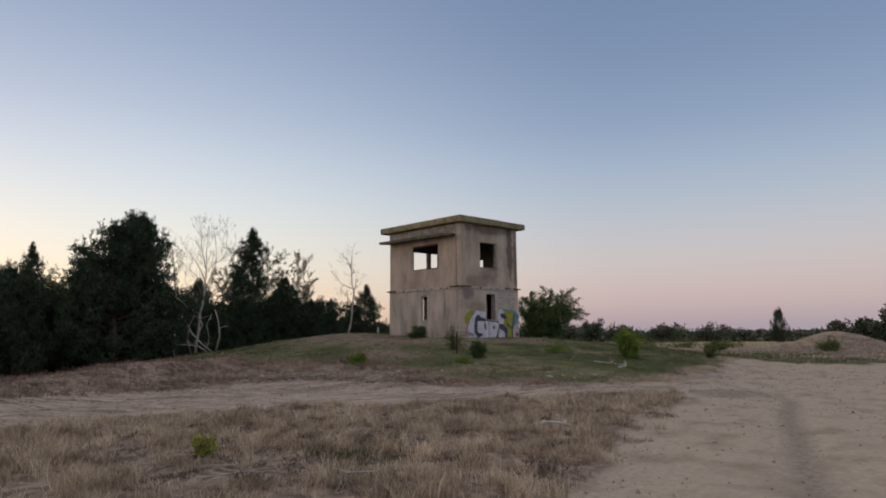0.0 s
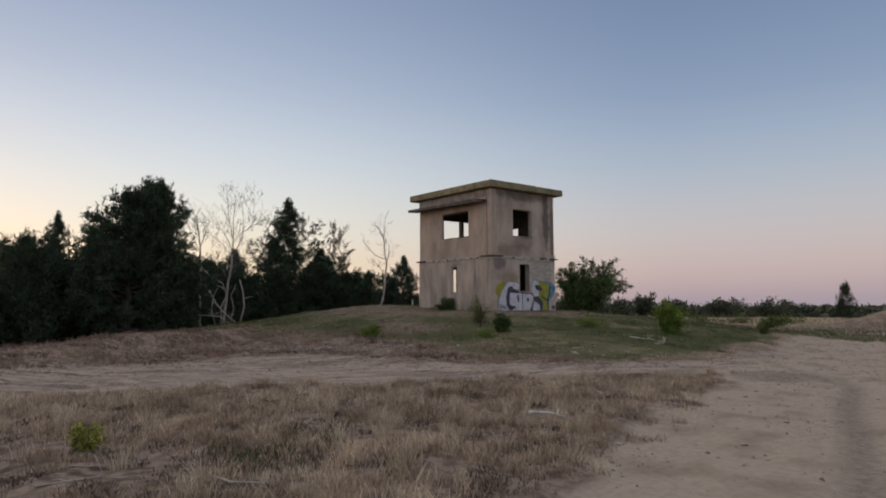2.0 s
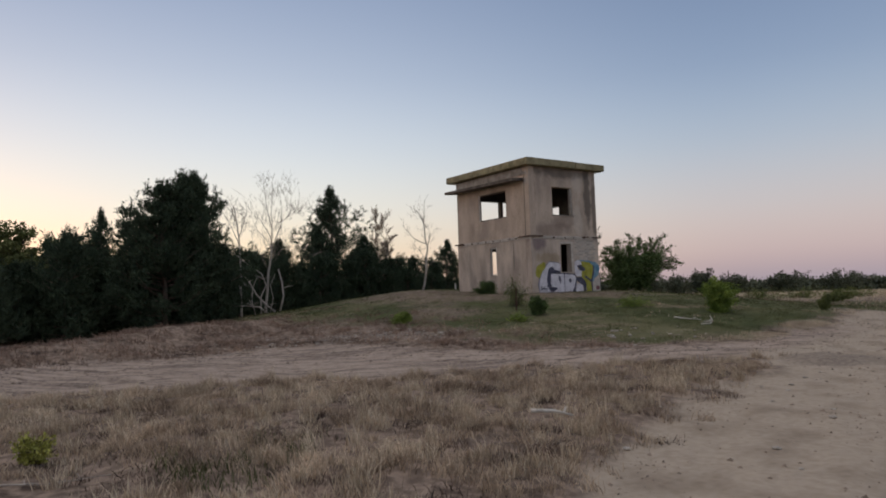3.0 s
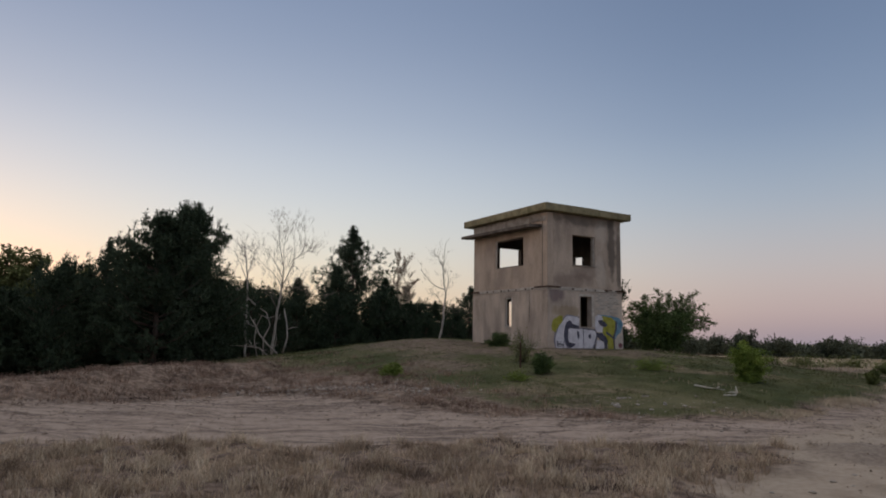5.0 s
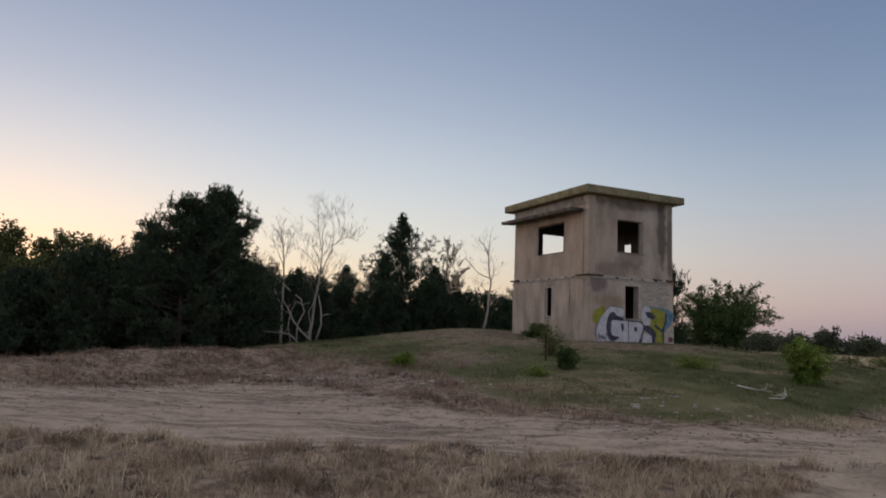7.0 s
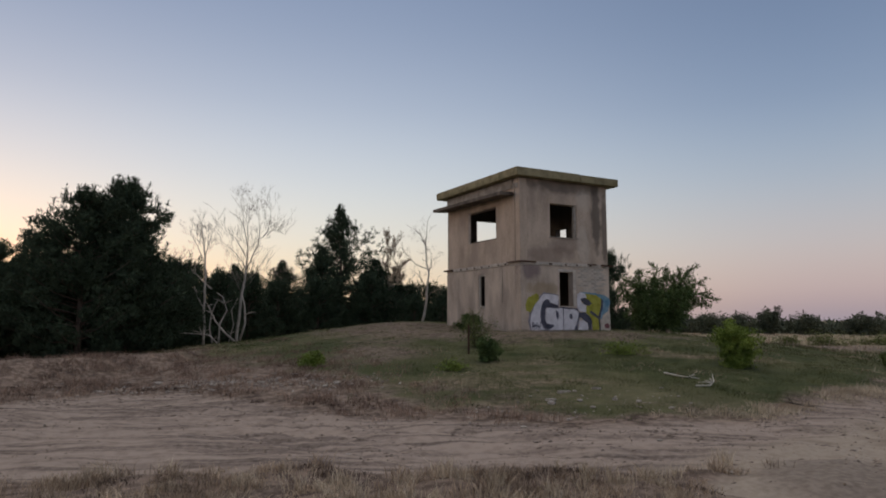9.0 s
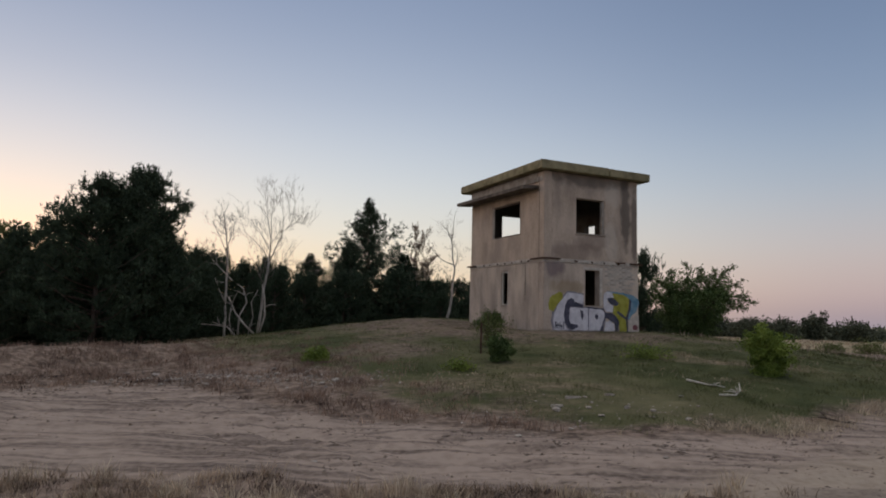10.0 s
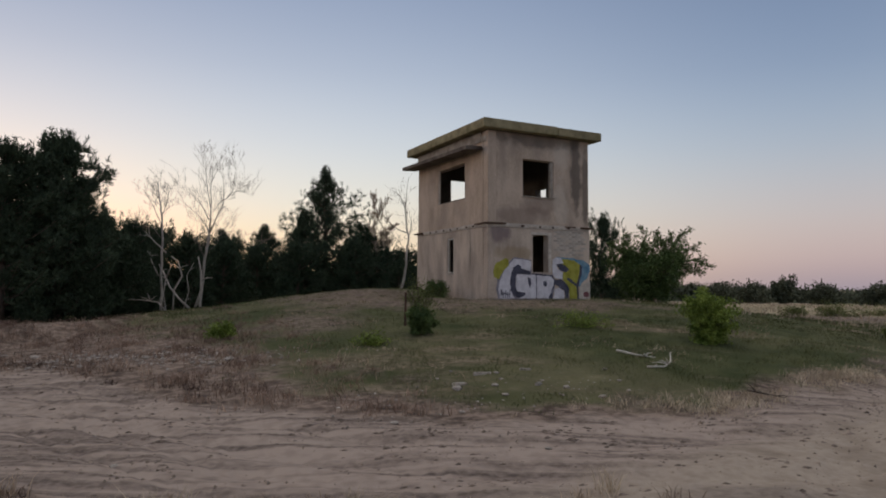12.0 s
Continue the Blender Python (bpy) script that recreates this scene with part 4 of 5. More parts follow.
def limbed_tree(name, label, base, limbs, seed, twigs, depth=2, kids=(3, 4), up=0.1, wild=0.3, droop=0.0):
    """A bare tree with limbs of its own habit: each has two radii, a spread in depth, and knots (along, height); twigs is their length and number per knot."""
    rng = np.random.default_rng(seed)
    t = thing(name, pose(base[0], base[1], ground_z(*base)), label, "tree")
    trunk, boughs, fine = Tubes(), Tubes(), Tubes()
    for i, (r0, r1, spread, knots) in enumerate(limbs):
        P = [ALONG * u + Vector((0, 0, z)) for u, z in knots]
        n = len(P) - 1
        drift = rng.uniform(-1, 1) * spread
        for k, p in enumerate(P):
            p += AWAY * (drift * (k / n) ** 1.2 + (rng.normal(0, 0.03) if k else 0))
        Q = []
        for k in range(n):
            a, b, c, d = P[max(0, k - 1)], P[k], P[k + 1], P[min(n, k + 2)]
            for f in (0, 0.25, 0.5, 0.75):
                q = 0.5 * (2 * b + (c - a) * f + (2 * a - 5 * b + 4 * c - d) * f * f + (3 * b - a - 3 * c + d) * f ** 3)
                Q.append(q + Vector(rng.normal(0, 0.012, 3)))
        Q.append(P[-1])
        rad = [r0 + (r1 - r0) * (k / (len(Q) - 1)) ** 0.8 for k in range(len(Q))]
        (trunk if i == 0 else boughs).add(Q, rad, 8 if i == 0 else 6)
        for k in range(int(len(Q) * (0.62 if i == 0 else 0.3)), len(Q)):
            for _ in range(rng.poisson(twigs[1])):
                d = (Q[min(k + 1, len(Q) - 1)] - Q[k - 1]).normalized()
                side = Vector(rng.normal(0, 1, 3))
                side = (side - side.dot(d) * d).normalized()
                grow(fine, rng, Q[k], d * 0.7 + side * 0.8 + Vector((0, 0, -droop)), twigs[0] * rng.uniform(0.5, 1.2), max(0.004, rad[k] * 0.25), depth, [], up, wild, kids, (5, 4, 3, 3, 3))
    part("trunk", trunk.mesh("trunk"), M["deadwood"], t, smooth=True)
    if len(limbs) > 1:
        part("limbs", boughs.mesh("limbs"), M["twigwood"], t, smooth=True)
    tagged(part("branchwork", fine.mesh("branchwork"), M["twigwood"], t), kind="stuff")
    return t


limbed_tree("dead_birch", "tall dead birch with forked pale limbs and fine bare twigs", (-6.9, 12.7),
            [(0.075, 0.042, 0.0, [(0, -0.15), (0.10, 1.05), (0.20, 2.1), (0.34, 2.95), (0.36, 3.6)]),
             (0.036, 0.006, 0.2, [(0.36, 3.55), (0.42, 4.25), (0.40, 5.5), (0.48, 6.75)]),
             (0.022, 0.005, 0.3, [(0.40, 4.5), (0.16, 5.6), (0.06, 6.6)]),
             (0.032, 0.006, 0.4, [(0.36, 3.4), (0.68, 4.2), (0.88, 5.0), (0.80, 6.5)]),
             (0.020, 0.005, 0.4, [(0.86, 4.8), (1.26, 5.2), (1.42, 6.4)]),
             (0.024, 0.005, 0.6, [(0.34, 3.5), (-0.05, 4.1), (-1.0, 4.9)]),
             (0.020, 0.005, 0.6, [(0.36, 3.95), (-0.15, 4.9), (-0.9, 5.4)]),
             (0.018, 0.005, 0.5, [(0.20, 2.2), (-0.2, 3.1), (-0.7, 3.9)]),
             (0.018, 0.005, 0.5, [(0.32, 2.8), (0.80, 3.3), (1.5, 3.5), (2.0, 2.9)]),
             (0.014, 0.004, 0.5, [(1.1, 5.0), (1.6, 5.3), (2.0, 5.1)])], 14, (0.72, 1.5), 2, (2, 3), 0.28, 0.15)
limbed_tree("dead_birch", "slighter dead birch with a wispy crown", (-8.5, 11.4),
            [(0.06, 0.02, 0.0, [(0, -0.15), (-0.05, 2.1), (-0.05, 3.3), (-0.17, 4.4), (-0.28, 5.3)]),
             (0.022, 0.006, 0.3, [(-0.08, 3.5), (-0.4, 4.3), (-0.75, 5.0)]),
             (0.022, 0.006, 0.3, [(-0.10, 3.8), (0.15, 4.6), (0.35, 5.1)]),
             (0.018, 0.006, 0.3, [(-0.05, 3.0), (-0.5, 3.5), (-0.9, 3.6)])], 4, (0.6, 1.6), 2, (2, 3), 0.22, 0.2)
limbed_tree("dead_tree", "gnarled dead tree with few crooked branches", (2.5, 12.2),
            [(0.078, 0.014, 0.0, [(-0.30, -0.15), (0.0, 0.9), (0.10, 1.6), (0.17, 2.4), (0.22, 3.1), (0.14, 3.6), (0.05, 4.5), (-0.2, 5.1), (-0.4, 5.3)]),
             (0.03, 0.008, 0.2, [(0.06, 4.5), (0.10, 5.0), (0.2, 5.95)]),
             (0.03, 0.007, 0.3, [(0.14, 3.3), (-0.5, 3.6), (-1.2, 4.4)]),
             (0.03, 0.008, 0.3, [(0.2, 3.0), (0.36, 3.5), (0.38, 4.1)]),
             (0.024, 0.006, 0.3, [(0.12, 2.2), (-0.15, 2.8), (-0.5, 3.15)]),
             (0.02, 0.006, 0.3, [(0.1, 1.7), (0.35, 2.05), (0.55, 2.3)])], 8, (0.5, 1.2), 1, (2, 4), 0.1, 0.45)
bare_tree("withered_birch", "thin birch with sparse withered leaves", (5.0, 21.8), [((0.0, 0.05, 1), 6.4, 0.07), ((0.2, 0.1, 1), 5.0, 0.05)], 9, ("sere", 0.95, 8, 0.06), 3, (4, 6), 0.3, 0.16)

# bleached limbs fallen at the foot of the dead birches
def fallen(name, label, pts, r, category="branch", mat="bleached", forks=0, seed=0):
    rng = np.random.default_rng(seed)
    x0, y0 = pts[0][0], pts[0][1]
    T = Tubes()
    P = [Vector((x - x0, y - y0, ground_z(x, y) + h + r * 0.6)) for x, y, h in pts]
    T.add(P, [r * (1 - 0.6 * i / (len(P) - 1)) for i in range(len(P))], 7)
    for _ in range(forks):
        k = rng.integers(0, len(P) - 1)
        q = P[k].lerp(P[k + 1], 0.5)
        d = Vector((*rng.uniform(-1, 1, 2), rng.uniform(0.05, 0.5))).normalized()
        e = q + d * r * rng.uniform(7, 14)
        T.add([q, q.lerp(e, 0.5) + Vector((0, 0, r)), e], [r * 0.6, r * 0.4, r * 0.15], 5)
    ob = part(name, T.mesh(name), M[mat], None, smooth=True)
    ob.location = (x0, y0, 0)
    return tagged(ob, label, category)


for label, r, forks, knots in (
        ("thick bleached limb propped against the dead birches", 0.05, 2, [(0.32, 0.02), (-0.05, 0.45), (-0.38, 0.95), (-0.6, 1.6)]),
        ("crooked bleached limb standing among the birches", 0.04, 2, [(-0.3, 0.02), (-0.2, 0.8), (0.12, 1.3), (0.0, 1.9), (-0.25, 2.1)]),
        ("pale limb leaning across the birch stems", 0.028, 3, [(-0.45, 2.3), (-0.85, 2.8), (-1.25, 3.3)]),
        ("pale limb leaning across the birch stems", 0.026, 3, [(-0.8, 1.5), (-1.0, 2.0), (-1.15, 2.5)]),
        ("white peeling birch stem bent to the ground", 0.05, 1, [(0.55, 0.02), (0.82, 0.7), (0.85, 1.4), (0.78, 2.0)]),
        ("pale limb standing in the thicket", 0.03, 3, [(-0.55, 0.02), (-0.62, 0.7), (-0.5, 1.3), (-0.75, 1.9)]),
        ("thin bleached limb bent over the fallen wood", 0.022, 3, [(0.1, 0.02), (0.35, 0.7), (0.3, 1.3), (0.6, 1.8)])):
    fallen("fallen_limb", label, [(-8.0 + 0.89 * u - 0.04 * h, 9.2 - 0.456 * u + 0.3 * h, h) for u, h in knots], r, forks=forks, seed=int(90 + 10 * knots[0][0]), mat="deadwood")
fallen("fallen_limb", "bleached crooked limb at the edge of the thicket", [(-8.7, 7.2, 0.0), (-8.9, 7.7, 0.35), (-9.4, 8.1, 0.5), (-9.9, 8.4, 0.55)], 0.032, forks=6, seed=2, mat="deadwood")
fallen("dead_branch", "bleached branch lying on the mound", [(-2.74, -8.9, 0.04), (-2.66, -9.25, 0.03), (-2.52, -9.6, 0.02)], 0.022, forks=2, seed=5)
fallen("dead_branch", "forked bleached branch lying on the mound", [(-3.1, -10.0, 0.01), (-2.85, -10.12, 0.02), (-2.6, -10.0, 0.05), (-2.42, -9.82, 0.14)], 0.018, forks=5, seed=6)
fallen("stick", "sun-bleached stick lying in the dry grass", [(-14.25, -15.82, 0.12), (-14.05, -15.93, 0.10), (-13.9, -16.05, 0.05)], 0.022, forks=1, seed=7)
fallen("stick", "thin curved white stick in the grass", [(-17.85, -16.08, 0.03), (-17.78, -16.25, 0.02), (-17.65, -16.5, 0.03)], 0.011, seed=8)
fallen("stick", "grey weathered twig on the bare litter", [(-18.6, -15.0, 0.01), (-18.3, -15.15, 0.03), (-17.9, -15.2, 0.02)], 0.008, forks=3, seed=11, mat="deadwood")
fallen("stick", "grey weathered twig on the bare litter", [(-18.9, -15.5, 0.01), (-18.5, -15.55, 0.02), (-18.2, -15.75, 0.01)], 0.009, forks=2, seed=12, mat="deadwood")
fallen("twig", "dark dead twig at the edge of the track", [(-3.15, -11.85, 0.06), (-3.0, -12.02, 0.04), (-2.86, -12.2, 0.02)], 0.016, forks=3, seed=9, mat="dark_timber")

# shrubs
def spray_out(t, tips, R, seed, mat, leaf):
    """Adds long arching branches with leafy side twigs to a shrub; tips are (along, height)."""
    rng = np.random.default_rng(seed)
    T, C, D = Tubes(), [], []
    for u, z in tips:
        tip = ALONG * u + AWAY * rng.uniform(-0.5, 0.5) * R + Vector((0, 0, z))
        start = Vector((tip.x * 0.2, tip.y * 0.2, z * 0.35))
        mid = start.lerp(tip, 0.55) + Vector((0, 0, 0.22 * abs(u) + 0.05))
        Q = [start.lerp(mid, f).lerp(mid.lerp(tip, f), f) for f in np.linspace(0, 1, 14)]
        T.add(Q, [0.02 - 0.0012 * k for k in range(14)], 5)
        for k in range(4, 14):
            d = (Q[k] - Q[k - 1]).normalized()
            for _ in range(3):
                way = (d * 0.8 + Vector(rng.normal(0, 0.6, 3))).normalized()
                e = Q[k] + way * rng.uniform(0.14, 0.46) * (1.25 - 0.05 * k)
                T.add([Q[k], Q[k].lerp(e, 0.6), e], [0.006, 0.004, 0.003], 3)
                f = rng.uniform(0.2, 1.05, (14, 1))
                C.append(np.array(Q[k]) * (1 - f) + np.array(e) * f + rng.normal(0, 0.035, (14, 3)))
                D.append(np.tile(np.array(way), (14, 1)) + rng.normal(0, 0.6, (14, 3)))
    a, b = sprigs(rng, np.concatenate(C), np.concatenate(D), 1, leaf, leaf * 0.33, 0.4)
    part("arching_stems", T.mesh("arching_stems"), M["bark"], t)
    part("sprays", tri_mesh("sprays", np.concatenate([a, b])), M[mat], t, "loose leafy sprays")


thorn = leafy("thorn_shrub", "wide dark green shrub with loose arching branches beside the tower", (8.04, 1.58), 2.2, 1.75, 60, "shrubleaf", 20, 0.07, 17000, open_=0.27, flat_top=0.5)
spray_out(thorn, [(2.1, 1.75), (1.85, 2.2), (1.35, 2.75), (0.75, 2.55), (0.5, 2.7), (-0.3, 2.85), (-0.8, 2.55), (-1.4, 2.3), (1.9, 1.25), (2.25, 1.45), (0.1, 2.4), (1.0, 2.2), (-1.1, 2.0), (1.5, 1.8)], 1.75, 61, "shrubleaf", 0.075)
leafy("thorn_shrub", "dark green shrub behind the tower", (10.4, 4.0), 2.0, 1.6, 61, "shrubleaf", 10, 0.075, 6000, open_=0.28)
leafy("round_bush", "fresh green bush growing on the mound", (-0.12, -8.6), 1.05, 0.62, 62, "fresh", 14, 0.042, 8000)
leafy("round_bush", "small dark green bush on the mound", (-5.1, -5.85), 0.62, 0.36, 63, "shrubleaf", 9, 0.036, 4200)
leafy("sapling", "thin green sapling standing on the mound", (-4.0, -3.6), 0.95, 0.5, 64, "heathleaf", 8, 0.04, 1000, "sapling", open_=0.75)
leafy("low_bush", "low green bush at the edge of the gravel", (-8.5, -3.7), 0.32, 0.34, 65, "fresh", 8, 0.04, 1500)
leafy("low_bush", "low dark bush at the foot of the tower", (-0.75, 2.1), 0.62, 0.55, 66, "shrubleaf", 10, 0.05, 2600)
leafy("low_bush", "small bush beside the sandy track", (4.8, -9.3), 0.42, 0.26, 67, "heathleaf", 8, 0.05, 2000)
leafy("low_bush", "low green bush at the foot of the sandy hump", (22.6, -8.3), 0.75, 0.75, 68, "heathleaf", 8, 0.07, 1600)
leafy("weed_clump", "clump of yellow-green weeds on the mound", (-1.5, -6.4), 0.2, 0.75, 68, "fresh", 10, 0.035, 900, "weeds")
leafy("weed_clump", "green weeds on the slope of the mound", (-6.3, -6.4), 0.2, 0.4, 70, "fresh", 8, 0.035, 500, "weeds")
leafy("spurge_plant", "bright yellow-green spurge in the dry grass", (-18.35, -14.3), 0.30, 0.19, 71, "yellowgreen", 14, 0.026, 900, "plant")
for k, (x, y, hh, rr) in enumerate(((24.5, 4.6, 0.45, 1.5), (27.5, 3.4, 0.4, 1.6), (30.5, 1.4, 0.4, 1.6), (19.5, -2.6, 0.6, 0.6), (23.5, -1.2, 0.4, 0.8), (22.0, 5.2, 0.35, 0.9))):
    leafy("low_bush", "low light green bush out on the heath", (x, y), hh, rr, 80 + k, "heathleaf", 9, 0.07, 1100, "shrub", "bushes on the heath")

# far trees that can be told apart, and the woods beyond them
for k, (x, y, hh, rr) in enumerate(((100, 62, 5.3, 2.4), (72, 52, 3.3, 2.4), (82, 66, 3.4, 2.6), (64, 43, 2.7, 2.6), (92, 50, 3.2, 2.5), (88, 38, 2.9, 2.8), (74, 30, 2.3, 2.4),
                                    (96, 30, 3.2, 3.0), (46.2, -5.9, 3.5, 1.8), (47.8, -3.6, 2.6, 1.4), (52, -0.6, 2.4, 1.5), (57, 1.4, 2.2, 1.6), (104, 44, 3.6, 3), (50, 34, 1.8, 1.8),
                                    (58, 36, 2.5, 2.8), (60, 42, 2.6, 2.8), (62, 30, 2.3, 2.8), (66, 26, 2.4, 2.6), (70, 21, 2.3, 2.8), (61, 34, 3.6, 1.7))):
    leafy("heath_tree", "small dark tree far out on the heath", (x, y), hh * 0.88, rr, 100 + k, "farwood", 10, 0.24, 1500, "tree", "far trees on the heath", 0.3)

lone = copy_thing(young, pose(58.1, 7.5, ground_z(58.1, 7.5) - 0.05) @ Matrix.Diagonal((0.7, 0.7, 0.98, 1)))
lone["label"] = "slim lone conifer out on the heath"
rng = np.random.default_rng(77)
C = []
for k in range(1250):
    a = rng.uniform(0, 6.283) if k < 300 else radians(rng.uniform(4, 60))
    r = rng.uniform(118, 165)
    x, y = -15 + r * math.cos(a), -19 + r * math.sin(a)
    if k >= 1080:
        a = radians(rng.uniform(58, 128))
        r = rng.uniform(62, 92)
        x, y = -15 + r * math.cos(a), -19 + r * math.sin(a)
    hh, rr = rng.uniform(2.2, 3.6), rng.uniform(1.8, 3.6)
    u = rng.random((70, 1))
    p = rng.normal(0, 0.45, (70, 3)) * np.array([rr, rr, 0.4])
    p[:, 2] += u[:, 0] * hh
    p[:, :2] *= 1.15 - 0.8 * u ** 2
    p[:, 2] *= 0.42 + 0.7 * float(sstep(0.55, 1.0, math.atan2(y + 19, x + 15)))
    C.append(p + np.array([x, y, float(height(x, y, False))]))
C = np.concatenate(C)
a, _ = sprigs(rng, C, rng.normal(0, 1, C.shape), 2, 0.95, 0.5, 0.6)
woods = part("far_woods", tri_mesh("far_woods", a), M["farwood"], None)
tagged(woods, "low dark belt of woods along the horizon", "woods", kind="stuff")

# posts
def post(name, label, x, y, h, r, mat, lean=(0, 0)):
    bm = bmesh.new()
    bmesh.ops.create_cone(bm, cap_ends=True, segments=8, radius1=r, radius2=r * 0.9, depth=h + 0.3)
    for v in bm.verts:
        v.co.z += (h - 0.3) / 2
        v.co.x += lean[0] * v.co.z
        v.co.y += lean[1] * v.co.z
    bmesh.ops.bevel(bm, geom=[e for e in bm.edges if e.calc_face_angle(0) > 1.2], offset=r * 0.2, segments=2, affect="EDGES")
    ob = part(name, bm, M[mat], None)
    ob.location = (x, y, ground_z(x, y))
    return tagged(ob, label, "post")


post("iron_post", "thin rusty iron post stuck in the mound", -4.84, -4.6, 0.72, 0.028, "rust", (0.01, 0.0))
post("marker_post", "pale wooden marker post behind the mound", 5.0, 12.6, 1.15, 0.05, "bleached")
post("mast", "thin far-off pole above the woods", 112, 63, 4.4, 0.11, "dark_timber")

# stones: rubble along the gravel edge, a few lumps on the track and the mound
def stone_mesh(seed):
    r = random.Random(seed)
    bm = bmesh.new()
    bmesh.ops.create_icosphere(bm, subdivisions=2, radius=1)
    for v in bm.verts:
        v.co *= 1 + 0.28 * noise.noise(v.co * 1.3 + Vector((seed * 7.1, 0, 0)))
        v.co.z *= 0.45
        v.co.x *= 1.2
    me = bpy.data.meshes.new("stone")
    bm.to_mesh(me)
    bm.free()
    return me


stone_meshes = [stone_mesh(k) for k in range(4)]
for me in stone_meshes:
    me.materials.append(M["stone"])
rng = random.Random(31)
spots = [(-9.2, -4.65, 0.07), (-5.85, -9.95, 0.05), (-6.45, -9.95, 0.07), (-6.0, -10.45, 0.045), (-7.7, -14.35, 0.05), (-10.6, -11.6, 0.04), (-7.1, -12.9, 0.035)]
for k in range(46):
    u = rng.random()
    spots.append((-12.6 + 4.2 * u + rng.uniform(-0.5, 0.5), -3.4 - 2.6 * u + rng.uniform(-0.9, 0.9), rng.uniform(0.025, 0.065)))
for k in range(14):
    spots.append((rng.uniform(-8.6, -3.4), rng.uniform(-11.2, -9.0), rng.uniform(0.02, 0.05)))
for k in range(26):
    spots.append((rng.uniform(-15.5, -6.5), rng.uniform(-19.0, -15.6), rng.uniform(0.015, 0.035)))
for k, (x, y, s) in enumerate(spots):
    ob = new("stone", stone_meshes[k % 4])
    ob.matrix_world = pose(x, y, ground_z(x, y) + s * 0.25, 0, 0, rng.uniform(0, 360)) @ Matrix.Diagonal((s, s, s, 1))
    tagged(ob, "pale broken stone lying on the sandy ground" if s > 0.05 else "small pale pebble on the sandy ground", "stone", "stones on the ground")


# flat broken slabs half sunk in the grass of the mound
for k, (x, y, a, w, d) in enumerate(((-6.3, -9.75, 20, 0.26, 0.09), (-5.7, -9.35, 5, 0.30, 0.06), (-4.9, -9.3, -15, 0.16, 0.06), (-5.3, -10.2, 35, 0.13, 0.08))):
    bm = box(bmesh.new(), (-w / 2, -d / 2, -0.03), (w / 2, d / 2, 0.03), 0.012)
    for v in bm.verts:
        v.co += Vector((noise.noise(v.co * 9 + Vector((k, 0, 0))), noise.noise(v.co * 7 + Vector((0, k, 0))), 0)) * 0.03
    ob = part("slab_fragment", bm, M["stone"], None)
    ob.matrix_world = pose(x, y, ground_z(x, y), 2, 3, a)
    tagged(ob, "pale broken slab half sunk in the grass", "rubble", "rubble on the mound")

# crumbs of soil and gravel, too small to count
rng = np.random.default_rng(41)
c = np.concatenate([rng.uniform((-20, -20), (6, -3), (60000, 2))])
zs = zones(c[:, 0], c[:, 1])[0]
c = c[rng.random(len(c)) < zs * np.clip(0.25 + 0.6 * wobble(c[:, 0], c[:, 1], 2.2, 6), 0.04, 1)][:20000]
size = np.minimum(rng.gamma(1.1, 0.006, len(c)), 0.04)[:, None, None] + 0.004
corner = np.array([[1, 0, 0], [-0.5, 0.87, 0], [-0.5, -0.87, 0], [0, 0, 0.8]])[None] * rng.uniform(0.6, 1.3, (len(c), 4, 1)) * size
corner = corner + np.column_stack([c, height(c[:, 0], c[:, 1])])[:, None, :]
crumbs = part("soil_crumbs", tri_mesh("soil_crumbs", corner[:, [0, 1, 3, 1, 2, 3, 2, 0, 3]].reshape(-1, 3)), M["crumb"], None)
tagged(crumbs, "brown crumbs of soil and gravel strewn over the track", "gravel", kind="stuff")


c = rng.uniform((-22, 0), (3, 1), (9000, 2))
c[:, 1] = np.interp(c[:, 0], TRACK_X, TRACK_Y) - np.abs(rng.choice([0.35, 1.0, 1.9, 3.0, 4.0], len(c), p=[0.34, 0.26, 0.18, 0.14, 0.08]) + rng.normal(0, 0.22, len(c)))
c = c[rng.random(len(c)) < zones(c[:, 0], c[:, 1])[0] * np.clip(0.5 + 1.2 * wobble(c[:, 0], c[:, 1], 1.6, 5), 0.05, 1)]
size = np.minimum(rng.gamma(1.6, 0.008, len(c)), 0.038)[:, None, None] + 0.005
corner = np.array([[1.5, -0.5, 0], [-0.2, 0.8, 0], [-1.4, 0.1, 0], [-0.2, -0.8, 0], [0.1, 0, 0.42]])[None] * rng.uniform(0.6, 1.3, (len(c), 5, 1)) * size
corner = corner + np.column_stack([c, height(c[:, 0], c[:, 1]) - 0.003])[:, None, :]
clods = part("soil_clods", tri_mesh("soil_clods", corner[:, [0, 1, 4, 1, 2, 4, 2, 3, 4, 3, 0, 4]].reshape(-1, 3)), M["clod"], None)
tagged(clods, "dark flat clods of earth thrown up along the wheel ruts", "earth", kind="stuff")

